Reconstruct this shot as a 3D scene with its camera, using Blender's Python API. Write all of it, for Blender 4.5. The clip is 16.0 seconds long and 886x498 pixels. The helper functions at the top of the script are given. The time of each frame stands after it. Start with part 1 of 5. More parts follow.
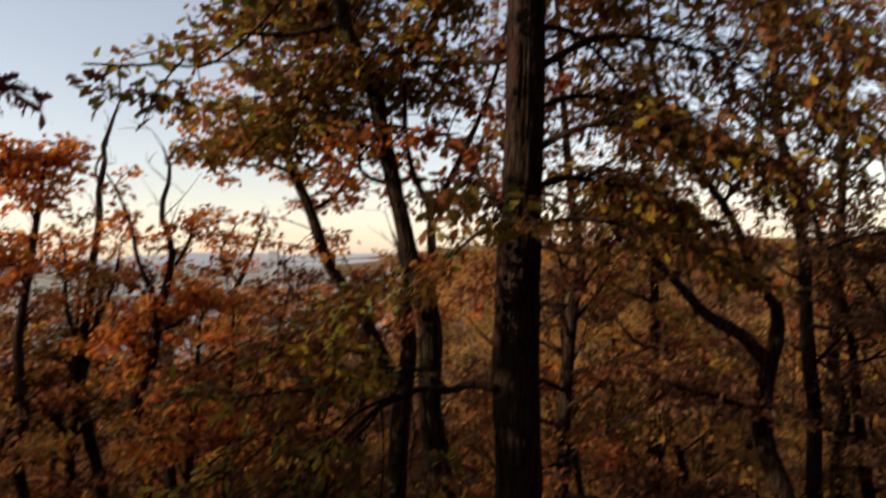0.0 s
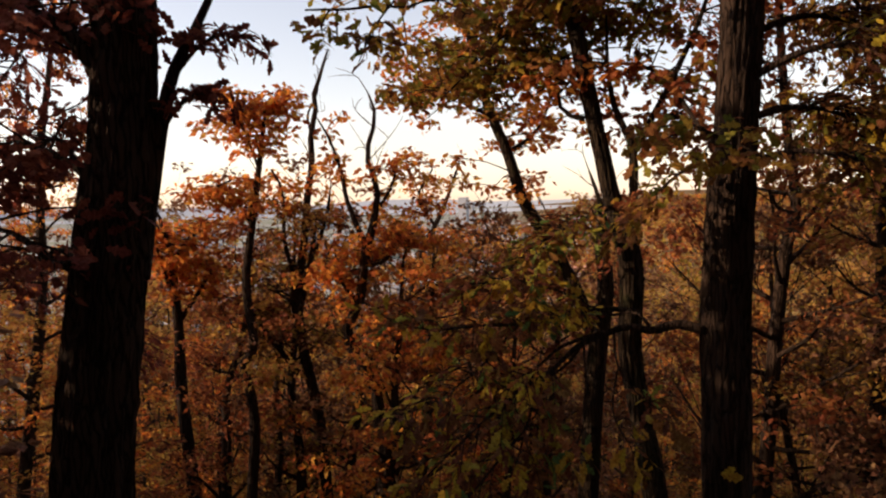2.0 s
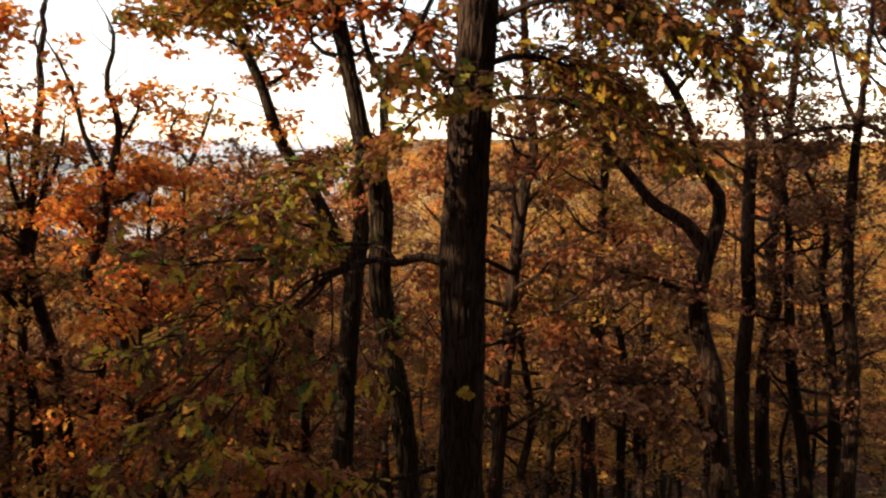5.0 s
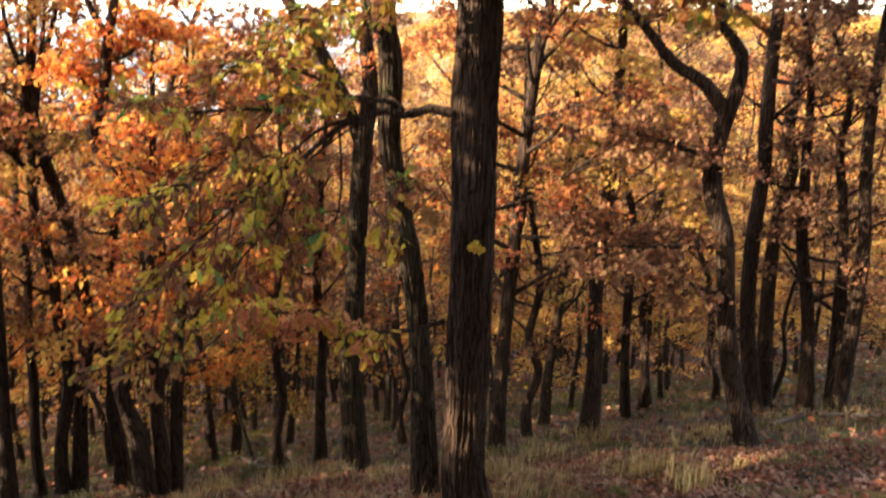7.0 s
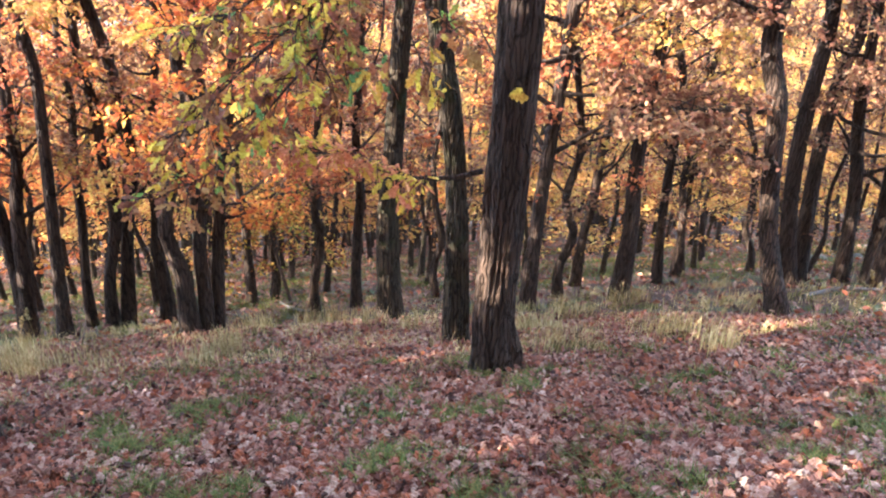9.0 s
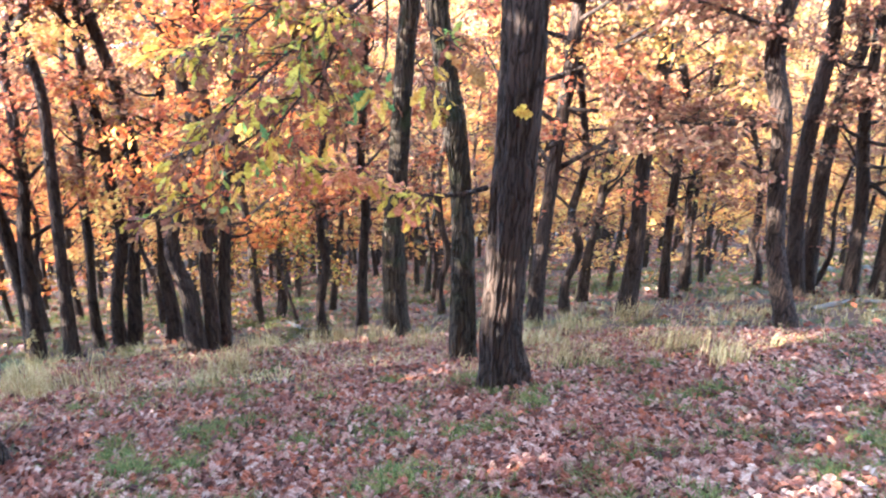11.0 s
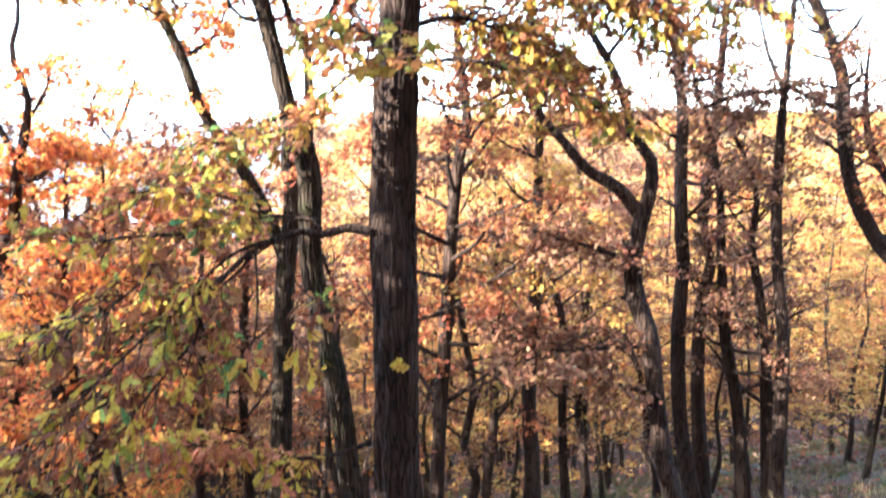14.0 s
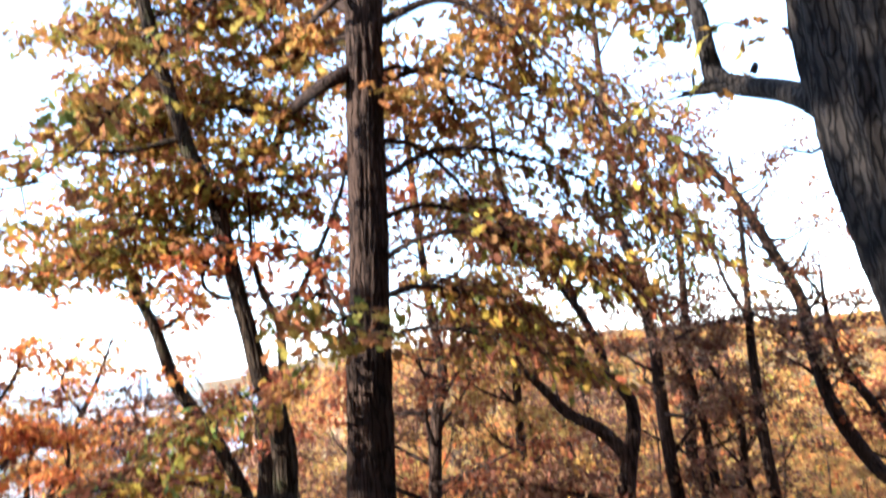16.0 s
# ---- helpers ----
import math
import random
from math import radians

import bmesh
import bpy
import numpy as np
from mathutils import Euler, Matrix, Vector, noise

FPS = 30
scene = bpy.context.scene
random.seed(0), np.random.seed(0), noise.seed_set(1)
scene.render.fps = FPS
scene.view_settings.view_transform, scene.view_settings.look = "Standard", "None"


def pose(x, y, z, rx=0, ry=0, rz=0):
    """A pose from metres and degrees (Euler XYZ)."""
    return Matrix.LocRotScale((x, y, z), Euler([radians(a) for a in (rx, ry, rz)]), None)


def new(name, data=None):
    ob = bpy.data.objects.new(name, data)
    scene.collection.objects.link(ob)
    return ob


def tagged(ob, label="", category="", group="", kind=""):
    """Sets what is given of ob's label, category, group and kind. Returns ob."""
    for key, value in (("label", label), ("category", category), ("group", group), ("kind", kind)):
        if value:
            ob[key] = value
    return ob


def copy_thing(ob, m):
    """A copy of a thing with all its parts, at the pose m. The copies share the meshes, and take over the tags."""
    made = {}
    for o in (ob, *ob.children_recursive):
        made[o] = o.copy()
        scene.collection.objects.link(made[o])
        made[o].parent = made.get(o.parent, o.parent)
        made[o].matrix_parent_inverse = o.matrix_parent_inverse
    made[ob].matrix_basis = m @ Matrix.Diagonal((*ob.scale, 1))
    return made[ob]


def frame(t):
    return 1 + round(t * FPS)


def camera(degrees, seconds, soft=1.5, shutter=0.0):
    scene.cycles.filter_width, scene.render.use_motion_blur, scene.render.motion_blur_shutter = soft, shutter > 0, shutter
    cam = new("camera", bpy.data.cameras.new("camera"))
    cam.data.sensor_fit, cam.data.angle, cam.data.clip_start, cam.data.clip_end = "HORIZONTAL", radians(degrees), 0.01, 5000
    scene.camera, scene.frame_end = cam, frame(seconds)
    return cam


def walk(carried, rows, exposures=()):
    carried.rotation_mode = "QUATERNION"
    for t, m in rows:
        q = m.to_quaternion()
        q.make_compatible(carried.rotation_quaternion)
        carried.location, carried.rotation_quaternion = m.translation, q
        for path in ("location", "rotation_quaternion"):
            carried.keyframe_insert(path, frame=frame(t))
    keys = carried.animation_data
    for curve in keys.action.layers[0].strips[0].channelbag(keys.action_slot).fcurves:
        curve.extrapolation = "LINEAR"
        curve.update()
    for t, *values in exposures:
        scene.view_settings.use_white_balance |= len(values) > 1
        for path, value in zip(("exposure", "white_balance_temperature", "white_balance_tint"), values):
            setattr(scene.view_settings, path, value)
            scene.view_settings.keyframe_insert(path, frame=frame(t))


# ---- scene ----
# ---- camera ----
cam = camera(60.0, 16.0, soft=2.15, shutter=0.65)
PATH = [
    (0, -0.042, 0.022, 1.792, 90.12, 1.05, 0.08),
    (0.5, -0.066, 0.037, 1.744, 86.65, 1.59, 3.80),
    (1, -0.101, 0.053, 1.743, 86.30, 2.31, 8.89),
    (1.5, -0.129, 0.021, 1.743, 86.69, 1.93, 14.14),
    (2, -0.133, -0.001, 1.734, 86.40, 1.30, 14.01),
    (2.5, -0.125, 0.014, 1.737, 85.21, 1.28, 11.91),
    (3, -0.123, 0.008, 1.730, 85.13, 0.85, 10.32),
    (3.5, -0.104, 0.010, 1.732, 84.85, 0.45, 7.13),
    (4, -0.081, -0.042, 1.730, 83.15, 0.49, 3.91),
    (4.2, -0.054, -0.064, 1.717, 82.79, 0.44, 1.38),
    (6.3, 0.023, -0.028, 1.596, 78.46, -0.89, -4.35),
    (6.5, 0.004, -0.022, 1.572, 76.47, -0.65, -3.15),
    (7, 0.004, -0.007, 1.504, 73.05, -0.65, -2.21),
    (7.5, -0.012, -0.030, 1.463, 68.83, -2.37, -0.18),
    (8, -0.005, -0.021, 1.413, 65.56, -2.63, 0.56),
    (8.5, 0.006, -0.018, 1.390, 63.62, -1.98, 1.06),
    (8.7, -0.001, -0.031, 1.388, 62.92, -2.03, 1.18),
    (10.8, 0.022, -0.014, 1.377, 63.97, -1.27, 2.00),
    (11, -0.003, -0.017, 1.384, 64.18, -1.23, 1.39),
    (11.5, 0.019, -0.007, 1.398, 65.78, -1.40, -0.68),
    (12, 0.037, 0.010, 1.433, 68.72, -1.19, -2.36),
    (12.5, 0.061, 0.017, 1.452, 70.98, -1.42, -4.67),
    (13, 0.094, 0.029, 1.507, 74.91, -0.77, -6.63),
    (13.5, 0.096, 0.036, 1.557, 77.67, -0.27, -7.04),
    (14, 0.103, 0.057, 1.605, 80.43, 0.51, -7.41),
    (14.5, 0.127, 0.049, 1.655, 84.60, 1.38, -8.98),
    (15, 0.144, 0.064, 1.710, 88.20, 2.08, -10.12),
    (15.5, 0.141, 0.054, 1.754, 92.20, 3.33, -9.76),
    (16, 0.133, 0.075, 1.831, 97.49, 4.54, -9.15),
]
EXPOSURE = [
    (0.0, 0.07, 7350, 22), (0.5, -0.05, 7450, 24), (1.5, 0.24, 7650, 26), (3.0, 0.42, 7700, 27), (4.0, 0.62, 7800, 26), (4.4, 0.86, 7600, 20), (6.3, 2.2, 7500, 15), (7.0, 2.98, 6700, 9),
    (8.0, 3.88, 5850, 8), (8.7, 4.3, 5350, 7), (10.8, 4.88, 4700, 6), (12.0, 4.9, 4800, 6), (14.0, 3.95, 5000, 8), (15.0, 3.27, 5050, 9), (16.0, 2.58, 5100, 12),
]
walk(cam, [(t, pose(x, y, z, rx, ry, rz)) for t, x, y, z, rx, ry, rz in PATH], EXPOSURE)

# ---- light ----
SUN_AZ, SUN_EL = radians(-106), radians(23)     # azimuth clockwise from +y
world = bpy.data.worlds.new("sky")
scene.world = world
world.use_nodes = True
wn = world.node_tree
sky = wn.nodes.new("ShaderNodeTexSky")
sky.sky_type = "NISHITA"
sky.sun_disc = False
sky.sun_elevation = SUN_EL
sky.sun_rotation = SUN_AZ
sky.air_density, sky.dust_density, sky.ozone_density = 1.0, 0.4, 1.2
wn.nodes["Background"].inputs["Strength"].default_value = 0.15
veil = wn.nodes.new("ShaderNodeHueSaturation")      # thin high haze pales the sky
veil.inputs["Hue"].default_value, veil.inputs["Saturation"].default_value, veil.inputs["Value"].default_value = 0.49, 0.72, 1.18
wn.links.new(sky.outputs[0], veil.inputs["Color"])
wn.links.new(veil.outputs[0], wn.nodes["Background"].inputs["Color"])
sun = new("sun", bpy.data.lights.new("sun", "SUN"))
sun.data.energy, sun.data.angle, sun.data.color = 4.4, radians(0.6), (1.0, 0.82, 0.6)
toward = Vector((math.sin(SUN_AZ) * math.cos(SUN_EL), math.cos(SUN_AZ) * math.cos(SUN_EL), math.sin(SUN_EL)))
sun.rotation_euler = toward.to_track_quat("Z", "Y").to_euler()

rng = np.random.default_rng(11)


# ---- materials ----
def material(name):
    m = bpy.data.materials.new(name)
    m.use_nodes = True
    return m, m.node_tree.nodes, m.node_tree.links


def noise_node(nodes, links, scale, detail=4.0, coords=None, rough=0.6):
    n = nodes.new("ShaderNodeTexNoise")
    n.inputs["Scale"].default_value, n.inputs["Detail"].default_value, n.inputs["Roughness"].default_value = scale, detail, rough
    if coords:
        links.new(coords, n.inputs["Vector"])
    return n


def ramp_node(nodes, links, value, stops):
    r = nodes.new("ShaderNodeValToRGB")
    el = r.color_ramp.elements
    while len(el) < len(stops):
        el.new(0.5)
    for e, (p, c) in zip(el, stops):
        e.position, e.color = p, (*c, 1)
    links.new(value, r.inputs["Fac"])
    return r


def blend_node(nodes, links, fac, a, b, kind="MIX"):
    n = nodes.new("ShaderNodeMix")
    n.data_type, n.blend_type = "RGBA", kind
    for sock, v in ((n.inputs[0], fac), (n.inputs[6], a), (n.inputs[7], b)):
        if isinstance(v, (int, float)):
            sock.default_value = v
        elif isinstance(v, tuple):
            sock.default_value = (*v, 1)
        else:
            links.new(v, sock)
    return n.outputs[2]


def bark(name, dark, pale, moss=0.0, rough_mix=0.38, cells=31):
    """Furrowed oak bark: long vertical plates, pale lichen and green moss."""
    m, nodes, links = material(name)
    b = nodes["Principled BSDF"]
    co = nodes.new("ShaderNodeTexCoord").outputs["Object"]
    mp = nodes.new("ShaderNodeMapping")
    mp.inputs["Scale"].default_value = (1, 1, 0.085)
    links.new(co, mp.inputs["Vector"])
    warp = noise_node(nodes, links, 6, 2, co)
    shift = nodes.new("ShaderNodeVectorMath")
    shift.operation = "MULTIPLY_ADD"
    shift.inputs[1].default_value = (0.06, 0.06, 0.02)
    links.new(warp.outputs["Color"], shift.inputs[0])
    links.new(mp.outputs[0], shift.inputs[2])
    v = nodes.new("ShaderNodeTexVoronoi")
    v.feature, v.inputs["Scale"].default_value = "DISTANCE_TO_EDGE", cells
    links.new(shift.outputs[0], v.inputs["Vector"])
    fine = noise_node(nodes, links, 75, 6, mp.outputs[0], 0.75)
    plates = ramp_node(nodes, links, v.outputs["Distance"], [(0.0, (0, 0, 0)), (0.05, (0.42, 0.42, 0.42)), (0.18, (1, 1, 1))])
    tone = blend_node(nodes, links, rough_mix, plates.outputs[0], fine.outputs["Fac"])
    col = ramp_node(nodes, links, tone, [(0.15, tuple(c * 0.2 for c in dark)), (0.5, dark), (0.85, pale)])
    patch = noise_node(nodes, links, 2.3, 3, co)
    lich = ramp_node(nodes, links, patch.outputs["Fac"], [(0.4, (0.8, 0.79, 0.77)), (0.7, (1.15, 1.12, 1.08))])
    out = blend_node(nodes, links, 1.0, col.outputs[0], lich.outputs[0], "MULTIPLY")
    if moss:
        mn = noise_node(nodes, links, 3.1, 4, co)
        mr = ramp_node(nodes, links, mn.outputs["Fac"], [(0.62 - moss * 0.3, (0, 0, 0)), (0.78 - moss * 0.2, (1, 1, 1))])
        out = blend_node(nodes, links, mr.outputs[0], out, (0.028, 0.032, 0.009))
    links.new(out, b.inputs["Base Color"])
    b.inputs["Roughness"].default_value = 0.95
    b.inputs["Specular IOR Level"].default_value = 0.15
    bump = nodes.new("ShaderNodeBump")
    bump.inputs["Strength"].default_value, bump.inputs["Distance"].default_value = 1.0, 0.03
    links.new(tone, bump.inputs["Height"])
    links.new(bump.outputs[0], b.inputs["Normal"])
    return m


def leaf_material(name, stops, glow=0.45):
    """Thin leaves that let light through; every leaf takes its own tone from the range."""
    m, nodes, links = material(name)
    b = nodes["Principled BSDF"]
    geo = nodes.new("ShaderNodeNewGeometry")
    col = ramp_node(nodes, links, geo.outputs["Random Per Island"], stops)
    co = nodes.new("ShaderNodeTexCoord").outputs["Object"]
    spots = noise_node(nodes, links, 55, 3, co)
    sp = ramp_node(nodes, links, spots.outputs["Fac"], [(0.35, (0.6, 0.5, 0.42)), (0.6, (1.05, 1.05, 1.05))])
    big = noise_node(nodes, links, 1.1, 2, co)
    bg = ramp_node(nodes, links, big.outputs["Fac"], [(0.35, (0.8, 0.72, 0.66)), (0.65, (1.12, 1.14, 1.1))])
    c1 = blend_node(nodes, links, 1.0, col.outputs[0], sp.outputs[0], "MULTIPLY")
    c2 = blend_node(nodes, links, 1.0, c1, bg.outputs[0], "MULTIPLY")
    links.new(c2, b.inputs["Base Color"])
    b.inputs["Roughness"].default_value = 0.72
    b.inputs["Specular IOR Level"].default_value = 0.12
    tr = nodes.new("ShaderNodeBsdfTranslucent")
    links.new(c2, tr.inputs["Color"])
    mix = nodes.new("ShaderNodeMixShader")
    mix.inputs[0].default_value = glow
    links.new(b.outputs[0], mix.inputs[1])
    links.new(tr.outputs[0], mix.inputs[2])
    links.new(mix.outputs[0], nodes["Material Output"].inputs["Surface"])
    return m


BARK = bark("oak_bark", (0.031, 0.0185, 0.0122), (0.057, 0.036, 0.025), 0.0, 0.42)
BARK_MOSS = bark("mossy_bark", (0.027, 0.0175, 0.0105), (0.056, 0.039, 0.024), 0.26)
BARK_DARK = bark("dark_bark", (0.026, 0.016, 0.011), (0.062, 0.039, 0.027))
BARK_GREY = bark("grey_bark", (0.0095, 0.0075, 0.0062), (0.040, 0.033, 0.0275), 0.0, 0.5, 42)
OLIVE = leaf_material("olive_leaf", [(0.0, (0.118, 0.160, 0.037)), (0.14, (0.273, 0.250, 0.043)), (0.36, (0.430, 0.290, 0.050)), (0.58, (0.360, 0.180, 0.050)), (0.82, (0.250, 0.100, 0.040)), (1.0, (0.124, 0.050, 0.025))], 0.5)
GOLD = leaf_material("gold_leaf", [(0.0, (0.495, 0.375, 0.096)), (0.4, (0.535, 0.325, 0.086)), (0.75, (0.470, 0.218, 0.076)), (1.0, (0.305, 0.130, 0.058))], 0.54)
ORANGE = leaf_material("orange_leaf", [(0.0, (0.800, 0.450, 0.092)), (0.35, (0.780, 0.310, 0.070)), (0.75, (0.670, 0.190, 0.060)), (1.0, (0.420, 0.110, 0.046))], 0.62)
RUSSET = leaf_material("russet_leaf", [(0.0, (0.440, 0.205, 0.074)), (0.35, (0.395, 0.140, 0.056)), (0.75, (0.315, 0.092, 0.045)), (1.0, (0.185, 0.055, 0.032))], 0.5)
SPRAY = leaf_material("yellow_green_leaf", [(0.0, (0.085, 0.200, 0.080)), (0.16, (0.190, 0.270, 0.062)), (0.34, (0.380, 0.370, 0.066)), (0.50, (0.560, 0.400, 0.066)), (0.58, (0.430, 0.190, 0.070)), (0.80, (0.270, 0.095, 0.055)), (1.0, (0.150, 0.055, 0.036))], 0.5)
YELLOW = leaf_material("yellow_leaf", [(0.0, (0.460, 0.400, 0.055)), (0.5, (0.620, 0.460, 0.060)), (1.0, (0.580, 0.330, 0.065))], 0.5)
UMBER = leaf_material("umber_leaf", [(0.0, (0.300, 0.185, 0.060)), (0.4, (0.250, 0.120, 0.050)), (0.75, (0.200, 0.080, 0.042)), (1.0, (0.110, 0.048, 0.030))], 0.46)
CORAL = leaf_material("coral_leaf", [(0.0, (0.680, 0.370, 0.150)), (0.4, (0.620, 0.260, 0.120)), (1.0, (0.420, 0.150, 0.085))], 0.5)
WINE = leaf_material("wine_leaf", [(0.0, (0.310, 0.105, 0.062)), (0.5, (0.223, 0.059, 0.043)), (1.0, (0.124, 0.034, 0.028))], 0.5)
PLUM = leaf_material("plum_leaf", [(0.0, (0.295, 0.190, 0.098)), (0.4, (0.262, 0.138, 0.078)), (0.8, (0.205, 0.090, 0.056)), (1.0, (0.125, 0.054, 0.037))], 0.42)
LITTER = leaf_material("fallen_leaf", [(0.0, (0.285, 0.190, 0.142)), (0.18, (0.240, 0.138, 0.102)), (0.4, (0.175, 0.080, 0.058)), (0.6, (0.225, 0.074, 0.033)), (0.76, (0.112, 0.042, 0.028)), (1.0, (0.034, 0.018, 0.013))], 0.12)
GRASS = leaf_material("grass_blade", [(0.0, (0.044, 0.064, 0.014)), (0.5, (0.088, 0.102, 0.022)), (1.0, (0.190, 0.170, 0.052))], 0.3)
STRAW = leaf_material("dry_grass", [(0.0, (0.480, 0.385, 0.205)), (0.5, (0.350, 0.275, 0.125)), (1.0, (0.170, 0.150, 0.056))], 0.3)


def soil_material():
    """Forest floor: dark humus under matted leaves, with thin green turf in patches; far off it turns to woodland and
    to farmland with haze in its colour.
    """
    m, nodes, links = material("forest_floor")
    b = nodes["Principled BSDF"]
    co = nodes.new("ShaderNodeTexCoord").outputs["Object"]
    n1 = noise_node(nodes, links, 1.3, 5, co)
    n2 = noise_node(nodes, links, 22, 6, co, 0.7)
    n3 = noise_node(nodes, links, 0.5, 3, co)
    base = ramp_node(nodes, links, n2.outputs["Fac"], [(0.3, (0.018, 0.011, 0.008)), (0.5, (0.056, 0.031, 0.021)), (0.7, (0.115, 0.071, 0.048))])
    turf = ramp_node(nodes, links, n2.outputs["Fac"], [(0.3, (0.018, 0.026, 0.01)), (0.7, (0.08, 0.09, 0.038))])
    f = ramp_node(nodes, links, n1.outputs["Fac"], [(0.52, (0, 0, 0)), (0.62, (1, 1, 1))])
    c = blend_node(nodes, links, f.outputs[0], base.outputs[0], turf.outputs[0])
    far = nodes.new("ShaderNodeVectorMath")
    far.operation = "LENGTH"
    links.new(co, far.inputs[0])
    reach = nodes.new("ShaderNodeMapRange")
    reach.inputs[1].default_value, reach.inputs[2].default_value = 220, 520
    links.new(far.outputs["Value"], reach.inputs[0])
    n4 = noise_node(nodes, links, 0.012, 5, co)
    # greys of open land and town, paled toward blue to stand for haze
    hazed_fields = ramp_node(nodes, links, n4.outputs["Fac"], [(0.35, (0.16, 0.19, 0.12)), (0.5, (0.27, 0.28, 0.24)), (0.65, (0.33, 0.34, 0.36))])
    c = blend_node(nodes, links, reach.outputs[0], c, hazed_fields.outputs[0])
    away = nodes.new("ShaderNodeSeparateXYZ")
    links.new(co, away.inputs[0])
    lean = nodes.new("ShaderNodeMath")
    lean.operation, lean.inputs[1].default_value = "MULTIPLY_ADD", 0.16
    links.new(away.outputs[1], lean.inputs[0])
    links.new(away.outputs[0], lean.inputs[2])
    wooded = nodes.new("ShaderNodeMapRange")
    wooded.inputs[1].default_value, wooded.inputs[2].default_value = -10, 70
    links.new(lean.outputs[0], wooded.inputs[0])
    both = nodes.new("ShaderNodeMath")
    both.operation = "MULTIPLY"
    links.new(wooded.outputs[0], both.inputs[0])
    near = nodes.new("ShaderNodeMapRange")
    near.inputs[1].default_value, near.inputs[2].default_value = 90, 160
    links.new(far.outputs["Value"], near.inputs[0])
    links.new(near.outputs[0], both.inputs[1])
    n5 = noise_node(nodes, links, 0.09, 6, co, 0.7)
    woods = ramp_node(nodes, links, n5.outputs["Fac"], [(0.35, (0.05, 0.035, 0.02)), (0.5, (0.14, 0.085, 0.035)), (0.65, (0.24, 0.16, 0.06))])
    c = blend_node(nodes, links, both.outputs[0], c, woods.outputs[0])
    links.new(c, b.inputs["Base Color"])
    b.inputs["Roughness"].default_value = 1.0
    b.inputs["Specular IOR Level"].default_value = 0.1
    bump = nodes.new("ShaderNodeBump")
    bump.inputs["Strength"].default_value, bump.inputs["Distance"].default_value = 0.7, 0.03
    links.new(n2.outputs["Fac"], bump.inputs["Height"])
    links.new(bump.outputs[0], b.inputs["Normal"])
    return m


SOIL = soil_material()


def plain(name, stops, scale, rough=0.8):
    m, nodes, links = material(name)
    b = nodes["Principled BSDF"]
    co = nodes.new("ShaderNodeTexCoord").outputs["Object"]
    n = noise_node(nodes, links, scale, 5, co)
    links.new(ramp_node(nodes, links, n.outputs["Fac"], stops).outputs[0], b.inputs["Base Color"])
    b.inputs["Roughness"].default_value = rough
    return m


DEADWOOD = plain("dead_wood", [(0.3, (0.04, 0.029, 0.022)), (0.7, (0.105, 0.08, 0.06))], 30, 0.9)
STONE = plain("mossy_stone", [(0.3, (0.035, 0.034, 0.028)), (0.7, (0.10, 0.095, 0.08))], 14, 0.95)
RENDERED = plain("pale_render", [(0.3, (0.24, 0.24, 0.25)), (0.7, (0.34, 0.33, 0.33))], 0.2)
CONCRETE = plain("grey_concrete", [(0.3, (0.25, 0.27, 0.30)), (0.7, (0.31, 0.33, 0.36))], 0.2)
TILES = plain("roof_tile", [(0.3, (0.30, 0.13, 0.09)), (0.7, (0.42, 0.20, 0.14))], 0.5)


# ---- mesh builders ----
class Shape:
    """Vertices and faces gathered into one mesh."""

    def __init__(self):
        self.v, self.f, self.n = [], [], 0

    def add(self, verts, faces):
        verts, faces = np.asarray(verts, float), np.asarray(faces, int)
        self.v.append(verts)
        self.f.extend((faces + self.n).tolist())
        self.n += len(verts)

    def mesh(self, name, mat, origin=(0, 0, 0), smooth=True, extra=None, extra_mat=None):
        """extra: a second shape in the same mesh, with a material of its own."""
        me = bpy.data.meshes.new(name)
        own = len(self.f)
        if extra and extra.n:
            self.add(np.concatenate(extra.v), np.zeros((0, 3), int))
            self.f.extend([tuple(i + self.n - extra.n for i in f) for f in extra.f])
        me.from_pydata((np.concatenate(self.v) - np.asarray(origin, float)).tolist(), [], self.f)
        me.materials.append(mat)
        if extra and extra.n:
            me.materials.append(extra_mat)
            me.polygons.foreach_set("material_index", [0] * own + [1] * (len(self.f) - own))
        if smooth:
            me.polygons.foreach_set("use_smooth", [True] * len(me.polygons))
        me.update()
        return me


def spline(pts, n):
    """Catmull-Rom through rows of any width, n samples, even by length."""
    p = np.asarray(pts, float)
    if len(p) == 2:
        return p[0] + np.linspace(0, 1, n)[:, None] * (p[1] - p[0])
    e = np.vstack([2 * p[0] - p[1], p, 2 * p[-1] - p[-2]])
    out = []
    for i in range(len(p) - 1):
        a, b, c, d = e[i : i + 4]
        t = np.linspace(0, 1, 14, endpoint=False)[:, None]
        out.append(0.5 * (2 * b + (c - a) * t + (2 * a - 5 * b + 4 * c - d) * t**2 + (3 * b - a - 3 * c + d) * t**3))
    q = np.vstack([*out, p[-1:]])
    s = np.r_[0, np.cumsum(np.linalg.norm(np.diff(q[:, :3], axis=0), axis=1))]
    u = np.linspace(0, s[-1], n)
    return np.stack([np.interp(u, s, q[:, k]) for k in range(q.shape[1])], 1)


